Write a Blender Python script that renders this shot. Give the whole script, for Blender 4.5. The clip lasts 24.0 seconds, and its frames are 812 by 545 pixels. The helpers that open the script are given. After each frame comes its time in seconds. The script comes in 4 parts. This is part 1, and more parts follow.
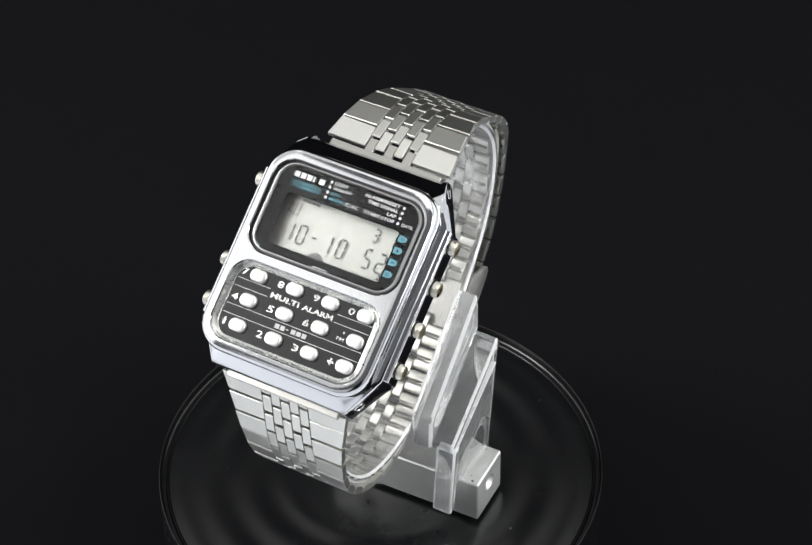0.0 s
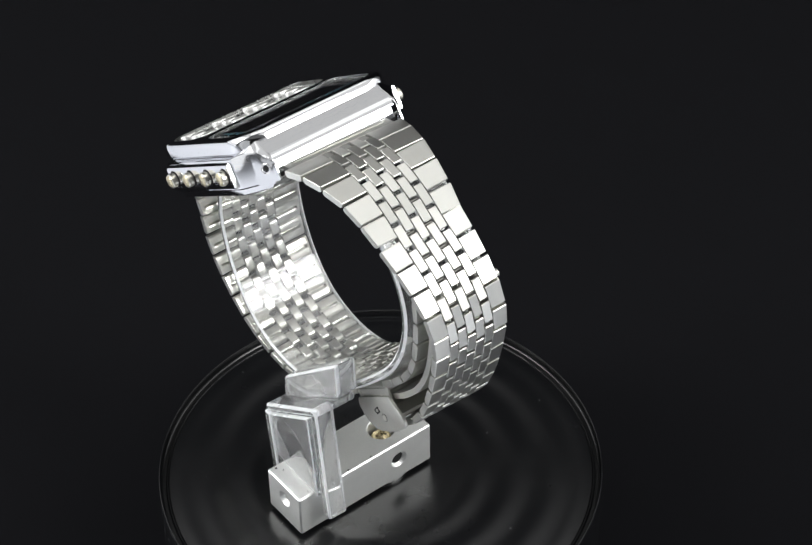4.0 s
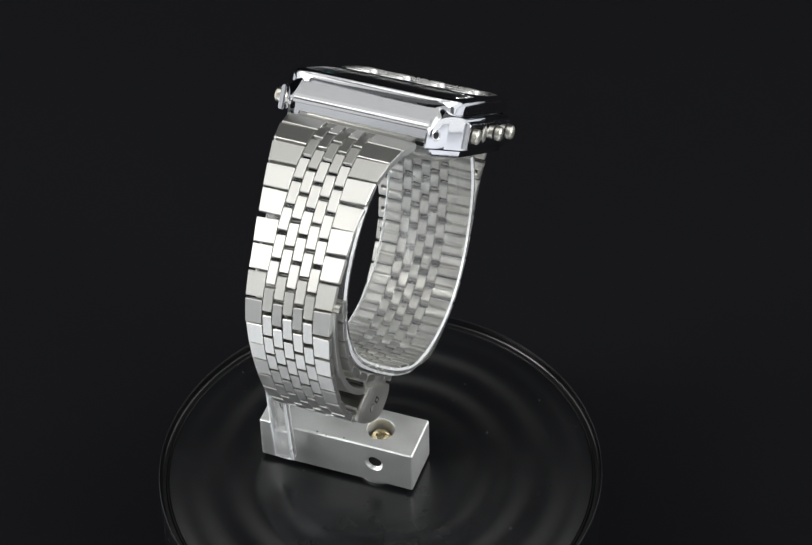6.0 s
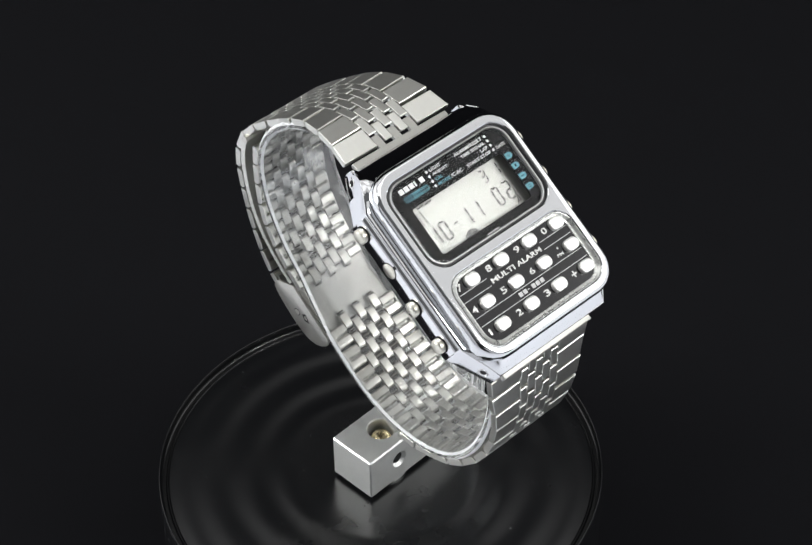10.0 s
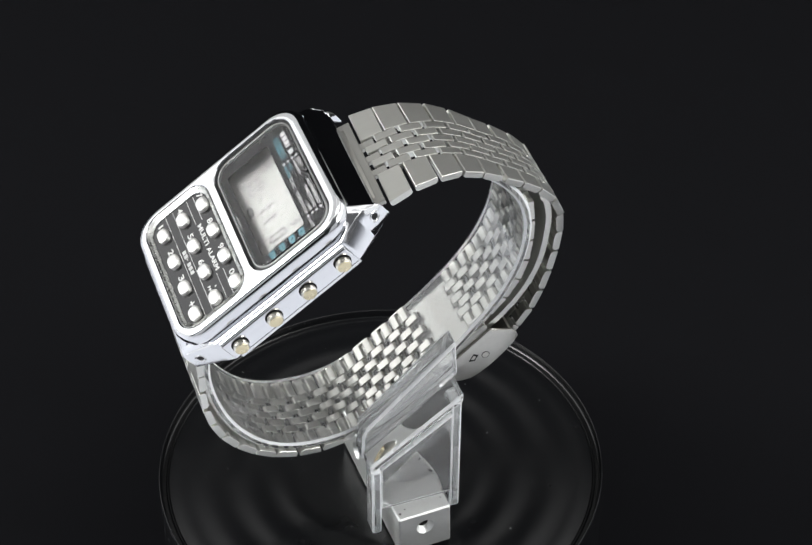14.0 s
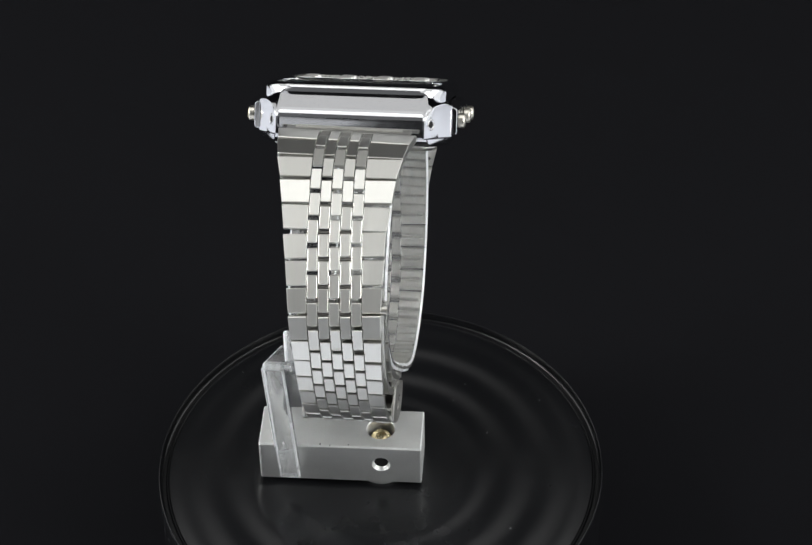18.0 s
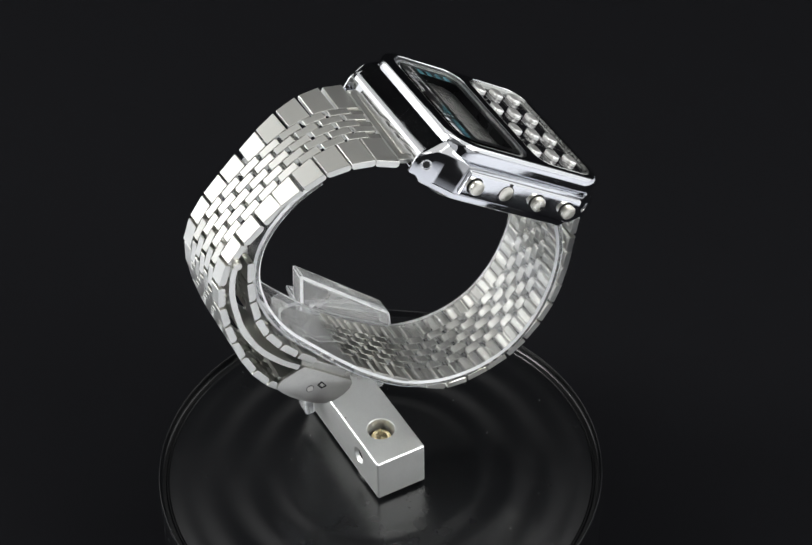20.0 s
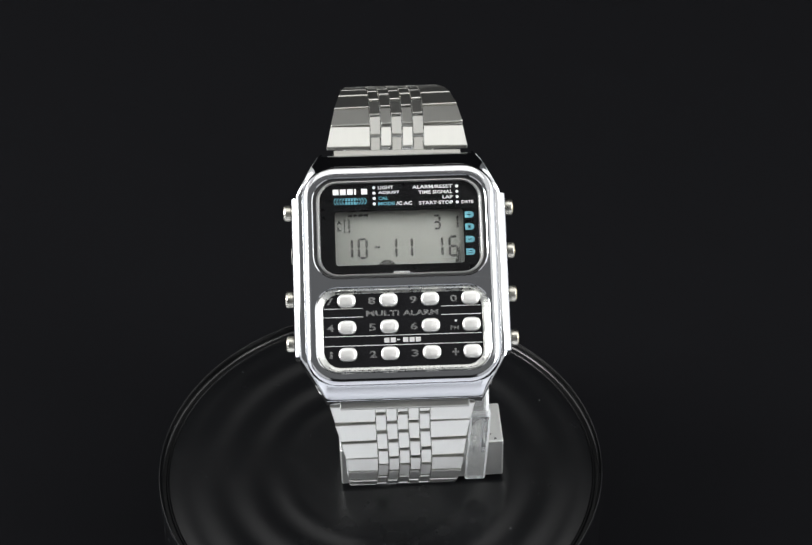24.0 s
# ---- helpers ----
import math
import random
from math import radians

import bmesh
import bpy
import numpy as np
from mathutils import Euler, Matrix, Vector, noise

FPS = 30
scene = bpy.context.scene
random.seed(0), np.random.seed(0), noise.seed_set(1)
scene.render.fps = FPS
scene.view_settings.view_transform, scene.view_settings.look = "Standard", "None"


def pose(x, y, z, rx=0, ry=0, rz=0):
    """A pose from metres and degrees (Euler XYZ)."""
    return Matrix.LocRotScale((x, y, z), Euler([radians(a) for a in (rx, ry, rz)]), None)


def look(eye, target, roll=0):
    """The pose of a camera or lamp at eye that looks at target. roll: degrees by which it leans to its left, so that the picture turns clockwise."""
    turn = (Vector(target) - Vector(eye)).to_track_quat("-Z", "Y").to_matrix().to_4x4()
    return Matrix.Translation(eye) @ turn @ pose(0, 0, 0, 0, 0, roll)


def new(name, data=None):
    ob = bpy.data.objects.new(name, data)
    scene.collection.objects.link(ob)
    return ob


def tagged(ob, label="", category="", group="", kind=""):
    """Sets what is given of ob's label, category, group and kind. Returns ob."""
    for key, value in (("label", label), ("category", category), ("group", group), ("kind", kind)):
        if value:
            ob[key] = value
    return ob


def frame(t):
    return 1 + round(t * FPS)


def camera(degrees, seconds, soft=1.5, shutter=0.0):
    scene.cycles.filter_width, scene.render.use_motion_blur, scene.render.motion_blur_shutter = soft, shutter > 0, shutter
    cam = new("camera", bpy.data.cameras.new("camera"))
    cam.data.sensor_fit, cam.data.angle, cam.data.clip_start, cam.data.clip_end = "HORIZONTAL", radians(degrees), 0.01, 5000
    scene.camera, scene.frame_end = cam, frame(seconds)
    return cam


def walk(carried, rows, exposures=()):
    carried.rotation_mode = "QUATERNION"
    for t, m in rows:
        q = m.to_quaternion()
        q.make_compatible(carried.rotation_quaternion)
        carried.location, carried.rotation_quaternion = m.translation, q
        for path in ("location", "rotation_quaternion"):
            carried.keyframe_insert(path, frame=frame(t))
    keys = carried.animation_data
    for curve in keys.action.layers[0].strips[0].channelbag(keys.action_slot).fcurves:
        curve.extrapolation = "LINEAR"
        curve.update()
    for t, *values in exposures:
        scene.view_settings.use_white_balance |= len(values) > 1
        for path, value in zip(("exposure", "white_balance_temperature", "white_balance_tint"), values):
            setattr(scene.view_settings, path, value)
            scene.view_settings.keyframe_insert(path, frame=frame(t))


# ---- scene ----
cam = camera(20.8, 24.0, soft=1.5)
EYE = Vector((0.0, -0.29726, 0.35545))
AIM = EYE + Vector((0.01372, 0.73566, -0.67722)) * 0.4
walk(cam, [(0.0, look(EYE, AIM, -1.21)), (24.0, look(EYE, AIM, -1.21))])

# ---- world and lights ----
world = bpy.data.worlds.new("dark_studio")
scene.world = world
world.use_nodes = True
wbg = world.node_tree.nodes["Background"]
wbg.inputs["Color"].default_value = (0.96, 0.975, 1.0, 1)
wbg.inputs["Strength"].default_value = 0.14


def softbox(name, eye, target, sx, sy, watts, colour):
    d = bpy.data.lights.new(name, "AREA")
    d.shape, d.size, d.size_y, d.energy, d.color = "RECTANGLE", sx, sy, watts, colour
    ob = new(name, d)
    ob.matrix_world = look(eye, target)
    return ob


HEART = Vector((0, -0.02, 0.095))
softbox("softbox_west", HEART + Vector((-0.754, 0.278, 0.595)) * 0.6, HEART, 0.62, 0.62, 0.76, (1.0, 0.995, 0.985))
softbox("softbox_east", HEART + Vector((0.69, 0.03, 0.722)) * 0.6, HEART, 0.72, 0.70, 1.15, (1.0, 0.995, 0.985))
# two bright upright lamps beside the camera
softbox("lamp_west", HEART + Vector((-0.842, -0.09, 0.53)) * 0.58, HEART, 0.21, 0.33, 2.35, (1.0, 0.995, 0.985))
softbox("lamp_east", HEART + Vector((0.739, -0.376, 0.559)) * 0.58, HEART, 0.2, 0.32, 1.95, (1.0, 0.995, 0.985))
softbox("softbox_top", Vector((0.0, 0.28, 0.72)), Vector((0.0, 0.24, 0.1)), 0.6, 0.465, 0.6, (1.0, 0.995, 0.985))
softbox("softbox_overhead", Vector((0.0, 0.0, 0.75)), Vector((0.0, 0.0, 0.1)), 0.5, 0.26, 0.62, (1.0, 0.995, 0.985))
# small unseen panel, added to brighten the flat of the bezel
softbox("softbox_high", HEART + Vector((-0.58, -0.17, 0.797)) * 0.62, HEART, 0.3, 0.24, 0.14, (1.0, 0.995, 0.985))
# two panels in front, with a gap left between them
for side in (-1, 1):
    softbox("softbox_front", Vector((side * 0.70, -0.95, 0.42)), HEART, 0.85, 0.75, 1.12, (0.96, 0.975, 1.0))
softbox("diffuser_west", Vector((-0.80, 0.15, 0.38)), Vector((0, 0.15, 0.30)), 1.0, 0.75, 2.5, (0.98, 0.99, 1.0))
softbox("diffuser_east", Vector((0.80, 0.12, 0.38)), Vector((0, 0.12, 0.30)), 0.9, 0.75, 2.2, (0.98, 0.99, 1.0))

# ---- materials ----


def mat(name, colour, metal=0.0, rough=0.4, **extra):
    m = bpy.data.materials.new(name)
    m.use_nodes = True
    b = m.node_tree.nodes["Principled BSDF"]
    b.inputs["Base Color"].default_value = (*colour, 1)
    b.inputs["Metallic"].default_value = metal
    b.inputs["Roughness"].default_value = rough
    for key, value in extra.items():
        b.inputs[key.replace("_", " ")].default_value = value
    return m


def worn(m, scale, rough_lo, rough_hi, bump=0.0, stretch=(1, 1, 1), tone=0.0, detail=4.0):
    """Uneven gloss, tone and fine relief in the object's own space."""
    nt = m.node_tree
    b = nt.nodes["Principled BSDF"]
    tc, mp = nt.nodes.new("ShaderNodeTexCoord"), nt.nodes.new("ShaderNodeMapping")
    n1, n2 = nt.nodes.new("ShaderNodeTexNoise"), nt.nodes.new("ShaderNodeTexNoise")
    mp.inputs["Scale"].default_value = stretch
    who = nt.nodes.new("ShaderNodeObjectInfo")
    off = nt.nodes.new("ShaderNodeVectorMath")
    off.operation = "ADD"
    nt.links.new(tc.outputs["Object"], off.inputs[0])
    nt.links.new(who.outputs["Random"], off.inputs[1])
    nt.links.new(off.outputs["Vector"], mp.inputs["Vector"])
    for n, s in ((n1, scale), (n2, scale * 0.16)):
        n.inputs["Scale"].default_value = s
        n.inputs["Detail"].default_value = detail
    nt.links.new(mp.outputs["Vector"], n1.inputs["Vector"])
    nt.links.new(mp.outputs["Vector"], n2.inputs["Vector"])
    add = nt.nodes.new("ShaderNodeMath")
    add.operation = "ADD"
    nt.links.new(n1.outputs["Fac"], add.inputs[0])
    nt.links.new(n2.outputs["Fac"], add.inputs[1])
    mr = nt.nodes.new("ShaderNodeMapRange")
    mr.inputs["From Min"].default_value, mr.inputs["From Max"].default_value = 0.7, 1.3
    mr.inputs["To Min"].default_value, mr.inputs["To Max"].default_value = rough_lo, rough_hi
    nt.links.new(add.outputs[0], mr.inputs["Value"])
    nt.links.new(mr.outputs["Result"], b.inputs["Roughness"])
    if tone:
        base = b.inputs["Base Color"].default_value[:]
        info = nt.nodes.new("ShaderNodeObjectInfo")
        mixv = nt.nodes.new("ShaderNodeMath")
        mixv.operation = "MULTIPLY_ADD"
        mixv.inputs[1].default_value, mixv.inputs[2].default_value = 0.5, -0.25
        nt.links.new(info.outputs["Random"], mixv.inputs[0])
        sumv = nt.nodes.new("ShaderNodeMath")
        nt.links.new(add.outputs[0], sumv.inputs[0])
        nt.links.new(mixv.outputs[0], sumv.inputs[1])
        cr = nt.nodes.new("ShaderNodeMapRange")
        cr.inputs["From Min"].default_value, cr.inputs["From Max"].default_value = 0.5, 1.5
        cr.inputs["To Min"].default_value, cr.inputs["To Max"].default_value = 1 - tone, 1 + tone
        nt.links.new(sumv.outputs[0], cr.inputs["Value"])
        vm = nt.nodes.new("ShaderNodeVectorMath")
        vm.operation = "SCALE"
        vm.inputs[0].default_value = base[:3]
        nt.links.new(cr.outputs["Result"], vm.inputs["Scale"])
        nt.links.new(vm.outputs["Vector"], b.inputs["Base Color"])
    if bump:
        bp = nt.nodes.new("ShaderNodeBump")
        bp.inputs["Strength"].default_value, bp.inputs["Distance"].default_value = bump, 0.00003
        nt.links.new(n1.outputs["Fac"], bp.inputs["Height"])
        nt.links.new(bp.outputs["Normal"], b.inputs["Normal"])
    return m


CHROME = worn(mat("polished_chrome", (0.70, 0.71, 0.73), 1, 0.06), 900, 0.05, 0.12, 0.0012)
SATIN = worn(mat("satin_chrome", (0.78, 0.78, 0.77), 1, 0.2), 1500, 0.14, 0.3, 0.08, tone=0.05)
STEEL = worn(mat("brushed_steel", (0.67, 0.67, 0.635), 1, 0.3), 5200, 0.34, 0.40, 0.12, (1.6, 0.08, 1.6), tone=0.03)


def brushed(m, amount):
    nt = m.node_tree
    b = nt.nodes["Principled BSDF"]
    tg = nt.nodes.new("ShaderNodeTangent")
    tg.direction_type = "UV_MAP"
    tg.uv_map = "grain"
    nt.links.new(tg.outputs["Tangent"], b.inputs["Tangent"])
    b.inputs["Anisotropic"].default_value = amount
    return m


brushed(STEEL, 0.5)
DULL_STEEL = worn(mat("dull_brushed_steel", (0.47, 0.467, 0.44), 1, 0.42), 900, 0.36, 0.52, 0.2, (0.15, 1.6, 1.6), tone=0.12)
SMOOTH_STEEL = worn(mat("smooth_rolled_steel", (0.675, 0.67, 0.63), 1, 0.25), 1300, 0.27, 0.40, 0.1, tone=0.08)
# darker steel that paints shade into the gaps between bracelet links
GAP_SHADE_STEEL = worn(mat("steel_with_gap_shade", (0.24, 0.235, 0.22), 1, 0.6), 900, 0.5, 0.7, 0.2, tone=0.15)
PLATE_STEEL = worn(mat("pale_satin_steel", (0.69, 0.685, 0.65), 1, 0.4), 900, 0.36, 0.48, 0.15, (0.15, 1.6, 1.6), tone=0.06)
STEEL_PIN = worn(mat("plain_steel", (0.62, 0.61, 0.57), 1, 0.3), 700, 0.26, 0.46, 0.1, tone=0.1)
KEYCAP = worn(mat("pearl_silver_key", (0.88, 0.88, 0.86), 0.95, 0.44), 1800, 0.38, 0.50, 0.08)
BUTTON = worn(mat("warm_nickel", (0.74, 0.72, 0.64), 1, 0.3), 1400, 0.24, 0.4, 0.12, tone=0.08)
BRASSY = worn(mat("worn_nickel_over_brass", (0.63, 0.565, 0.39), 1, 0.3), 1400, 0.2, 0.42, 0.15, tone=0.15)
BRASS = worn(mat("brass", (0.60, 0.51, 0.32), 1, 0.25), 1200, 0.18, 0.36, 0.1, tone=0.1)
ALU = worn(mat("satin_anodised_aluminium", (0.84, 0.855, 0.84), 0.92, 0.46), 2600, 0.42, 0.54, 0.10, tone=0.05)
# near-black that stands in for the shade inside holes and grooves
HOLE_SHADE = mat("hole_shade_black", (0.008, 0.008, 0.008), 0, 0.9)
GLOSS_BLACK = worn(mat("glossy_black_print", (0.006, 0.006, 0.007), 0, 0.12, Specular_IOR_Level=0.6), 900, 0.10, 0.15)
DIAL_BLACK = worn(mat("matt_black_print", (0.002, 0.002, 0.0024), 0, 0.3, Specular_IOR_Level=0.12), 900, 0.26, 0.34)
PALE_RIM = worn(mat("pale_satin_rim", (0.60, 0.61, 0.59), 0.95, 0.3), 1400, 0.18, 0.42, 0.12, tone=0.08)
RUBBER = worn(mat("dark_gasket", (0.05, 0.05, 0.05), 0, 0.4), 900, 0.35, 0.5)
GREYRING = worn(mat("grey_metal_ring", (0.42, 0.425, 0.42), 0.8, 0.35), 1400, 0.28, 0.42, 0.05)
LCD = worn(mat("grey_green_display", (0.345, 0.362, 0.328), 1.0, 0.41), 500, 0.40, 0.44, tone=0.05)
INK = mat("display_ink", (0.035, 0.038, 0.033), 0, 0.4, Specular_IOR_Level=0.3)
WHITEINK = mat("white_print", (0.52, 0.52, 0.52), 0, 0.5)
BLUEINK = mat("pale_blue_print", (0.058, 0.205, 0.25), 0, 0.5)
FOIL = worn(mat("silver_foil_print", (0.60, 0.60, 0.59), 1, 0.26), 1800, 0.22, 0.30)
FILM = bpy.data.materials.new("matt_polariser_film")
FILM.use_nodes = True
nt = FILM.node_tree
nt.nodes.remove(nt.nodes["Principled BSDF"])
clear, gloss, blend = nt.nodes.new("ShaderNodeBsdfTransparent"), nt.nodes.new("ShaderNodeBsdfGlossy"), nt.nodes.new("ShaderNodeMixShader")
gloss.inputs["Roughness"].default_value = 0.45
facing, share = nt.nodes.new("ShaderNodeLayerWeight"), nt.nodes.new("ShaderNodeMapRange")
facing.inputs["Blend"].default_value = 0.5
share.inputs["From Min"].default_value, share.inputs["From Max"].default_value = 0.05, 0.45
share.inputs["To Min"].default_value, share.inputs["To Max"].default_value = 0.03, 0.18
nt.links.new(facing.outputs["Facing"], share.inputs["Value"])
nt.links.new(share.outputs["Result"], blend.inputs["Fac"])
nt.links.new(clear.outputs["BSDF"], blend.inputs[1])
nt.links.new(gloss.outputs["BSDF"], blend.inputs[2])
nt.links.new(blend.outputs["Shader"], nt.nodes["Material Output"].inputs["Surface"])
GLASS = mat("mineral_glass", (1, 1, 1), 0, 0.0, IOR=1.22, Transmission_Weight=1.0)


def scuffed(name, clear, dull):
    """Clear acrylic whose fine scratches turn parts of it milky."""
    m = worn(mat(name, (0.97, 0.98, 0.98), 0, 0.05, IOR=1.49, Transmission_Weight=0.97), 700, 0.0, 0.035, 0.02)
    nt = m.node_tree
    tc, ns, mr = nt.nodes.new("ShaderNodeTexCoord"), nt.nodes.new("ShaderNodeTexNoise"), nt.nodes.new("ShaderNodeMapRange")
    mp = nt.nodes.new("ShaderNodeMapping")
    mp.inputs["Scale"].default_value = (0.8, 0.22, 0.3)
    ns.inputs["Scale"].default_value, ns.inputs["Detail"].default_value, ns.inputs["Roughness"].default_value = 260, 9, 0.72
    nt.links.new(tc.outputs["Object"], mp.inputs["Vector"])
    nt.links.new(mp.outputs["Vector"], ns.inputs["Vector"])
    nt.links.new(ns.outputs["Fac"], mr.inputs["Value"])
    mr.inputs["From Min"].default_value, mr.inputs["From Max"].default_value = 0.55, 0.70
    mr.inputs["To Min"].default_value, mr.inputs["To Max"].default_value = clear, dull
    nt.links.new(mr.outputs["Result"], nt.nodes["Principled BSDF"].inputs["Transmission Weight"])
    return m


ACRYLIC = scuffed("clear_acrylic", 0.925, 0.62)
MILKY = scuffed("scuffed_acrylic", 0.80, 0.45)
FROST = worn(mat("sawn_acrylic_edge", (0.93, 0.95, 0.96), 0, 0.3, IOR=1.49, Transmission_Weight=0.3), 160, 0.2, 0.4, 0.04, (1.0, 0.3, 0.5))
DISC = worn(mat("glossy_black_plastic", (0.005, 0.0053, 0.006), 0, 0.26, Specular_IOR_Level=0.45), 260, 0.22, 0.28, 0.02)
CLOTH = worn(mat("black_felt", (0.0041, 0.0042, 0.0052), 0, 0.95), 1500, 0.9, 1.0, 0.3, tone=0.25)
CLOTH.node_tree.nodes["Principled BSDF"].inputs["Specular IOR Level"].default_value = 0.08
PAPER = worn(mat("pale_table_top", (0.72, 0.74, 0.80), 0, 0.5), 60, 0.45, 0.6, tone=0.03)
DARKWALL = worn(mat("dark_reflection_wall", (0.02, 0.02, 0.022), 0, 0.8), 40, 0.7, 0.9, tone=0.1)
DUST = mat("pale_dust", (0.6, 0.6, 0.6), 0, 0.9)

# ---- helpers for parts; shapes are given in millimetres ----
MM = 0.001


def thing(name, label, category, group=""):
    ob = new(name)
    ob.empty_display_size = 0.01
    return tagged(ob, label, category, group)


def mm_pose(m):
    out = m.copy()
    out.translation = m.translation * MM
    return out


def finish(name, bm, material, sharp=30):
    bm.normal_update()
    bmesh.ops.recalc_face_normals(bm, faces=bm.faces[:])
    bmesh.ops.scale(bm, vec=(MM, MM, MM), verts=bm.verts[:])
    for f in bm.faces:
        f.smooth = True
    for e in bm.edges:
        e.smooth = e.calc_face_angle(0) < radians(sharp)
    uv = bm.loops.layers.uv.new("grain")
    for f in bm.faces:
        for lo in f.loops:
            lo[uv].uv = ((lo.vert.co.x + 0.21 * lo.vert.co.y + 0.13 * lo.vert.co.z) * 100, (lo.vert.co.y + 0.37 * lo.vert.co.z) * 100)
    me = bpy.data.meshes.new(name)
    bm.to_mesh(me)
    bm.free()
    me.materials.append(material)
    return me


def place(name, me, parent, m=None, label=""):
    ob = new(name, me)
    ob.parent = parent
    if m is not None:
        ob.matrix_local = mm_pose(m)
    return tagged(ob, label)


def part(name, bm, material, parent, label="", m=None, sharp=30):
    return place(name, finish(name, bm, material, sharp), parent, m, label)


def ring_loft(bm, loops, close=True, cap0=False, cap1=False):
    """Quads between loops of equal length."""
    rows = [[bm.verts.new(p) for p in loop] for loop in loops]
    n = len(rows[0])
    for a, b in zip(rows, rows[1:]):
        for i in range(n if close else n - 1):
            j = (i + 1) % n
            bm.faces.new((a[i], a[j], b[j], b[i]))
    if cap0:
        bm.faces.new(rows[0][::-1])
    if cap1:
        bm.faces.new(rows[-1])
    return rows


def rrect(cu, cv, hu, hv, r, w, n=7):
    r = max(0.01, min(r, hu, hv))
    out = []
    for k, (sx, sy) in enumerate(((1, 1), (-1, 1), (-1, -1), (1, -1))):
        for i in range(n + 1):
            a = math.pi / 2 * (k + i / n)
            out.append((cu + sx * (hu - r) + r * math.cos(a), cv + sy * (hv - r) + r * math.sin(a), w))
    return out


def box(bm, x0, x1, y0, y1, z0, z1, bevel=0.0, seg=2):
    vs = [bm.verts.new((x, y, z)) for z in (z0, z1) for y in (y0, y1) for x in (x0, x1)]
    fs = [bm.faces.new([vs[i] for i in q]) for q in
          ((0, 2, 3, 1), (4, 5, 7, 6), (0, 1, 5, 4), (2, 6, 7, 3), (0, 4, 6, 2), (1, 3, 7, 5))]
    if bevel:
        es = list({e for f in fs for e in f.edges})
        bmesh.ops.bevel(bm, geom=es, offset=bevel, segments=seg, affect="EDGES", profile=0.5)


def prism(bm, pts, a0, a1, axis=2, bevel=0.0, seg=2):
    """A polygon given in the two other axes, drawn out along one axis."""
    def at(p, a):
        return {0: (a, p[0], p[1]), 1: (p[0], a, p[1]), 2: (p[0], p[1], a)}[axis]
    lo, hi = [bm.verts.new(at(p, a0)) for p in pts], [bm.verts.new(at(p, a1)) for p in pts]
    fs = [bm.faces.new(lo[::-1]), bm.faces.new(hi)]
    n = len(pts)
    fs += [bm.faces.new((lo[i], lo[(i + 1) % n], hi[(i + 1) % n], hi[i])) for i in range(n)]
    if bevel:
        es = list({e for f in fs for e in f.edges})
        bmesh.ops.bevel(bm, geom=es, offset=bevel, segments=seg, affect="EDGES", profile=0.5)


def lathe(bm, prof, n=64, centre=(0, 0), axis=2):
    """A profile of (radius, height) turned about an axis."""
    rows = []
    for r, h in prof:
        loop = []
        for i in range(n):
            a = 2 * math.pi * i / n
            p, q = centre[0] + r * math.cos(a), centre[1] + r * math.sin(a)
            loop.append({0: (h, p, q), 1: (p, h, q), 2: (p, q, h)}[axis])
        rows.append(loop)
    ring_loft(bm, rows, True, prof[0][0] > 0.001, prof[-1][0] > 0.001)


def letters(text, u0, u1, v0, v1, w, depth=0.02, weight=0.022):
    """Type set to a given width and height."""
    cu = bpy.data.curves.new("type", "FONT")
    cu.body, cu.size, cu.extrude, cu.resolution_u, cu.offset = text, 1.0, 0.0, 2, weight
    ob = bpy.data.objects.new("type", cu)
    me = bpy.data.meshes.new_from_object(ob)
    bpy.data.objects.remove(ob)
    bm = bmesh.new()
    bm.from_mesh(me)
    bpy.data.meshes.remove(me)
    xs, ys = [v.co.x for v in bm.verts], [v.co.y for v in bm.verts]
    sx, sy = (u1 - u0) / (max(xs) - min(xs)), (v1 - v0) / (max(ys) - min(ys))
    x0, y0 = min(xs), min(ys)
    for v in bm.verts:
        v.co = ((v.co.x - x0) * sx + u0, (v.co.y - y0) * sy + v0, w + depth)
    return bm


def smooth_path(pts, step):
    """Even steps along a soft curve through pts: places, tangents."""
    P = [Vector(p) for p in pts]
    fine = []
    for i in range(len(P) - 1):
        a, b, c, d = P[max(i - 1, 0)], P[i], P[i + 1], P[min(i + 2, len(P) - 1)]
        for k in range(24):
            t = k / 24
            fine.append(0.5 * (2 * b + (c - a) * t + (2 * a - 5 * b + 4 * c - d) * t * t + (3 * b - a - 3 * c + d) * t ** 3))
    fine.append(P[-1])
    run = [0.0]
    for a, b in zip(fine, fine[1:]):
        run.append(run[-1] + (b - a).length)
    def at(s):
        s = min(max(s, 0.0), run[-1])
        k = max(i for i in range(len(run)) if run[i] <= s + 1e-9)
        k = min(k, len(fine) - 2)
        return fine[k].lerp(fine[k + 1], (s - run[k]) / max(1e-9, run[k + 1] - run[k]))
    return at, run[-1]


# ---- the table and the black cloth behind ----
bm = bmesh.new()
ring_loft(bm, [[(-1500, y, 0), (-500, y, 0), (500, y, 0), (1500, y, 0)] for y in (-1600, -400, -100, 400, 900)], close=False)
ground = part("ground", bm, PAPER, None, "")
tagged(ground, "pale blue-white table top", "table top", kind="structure")
bm = bmesh.new()
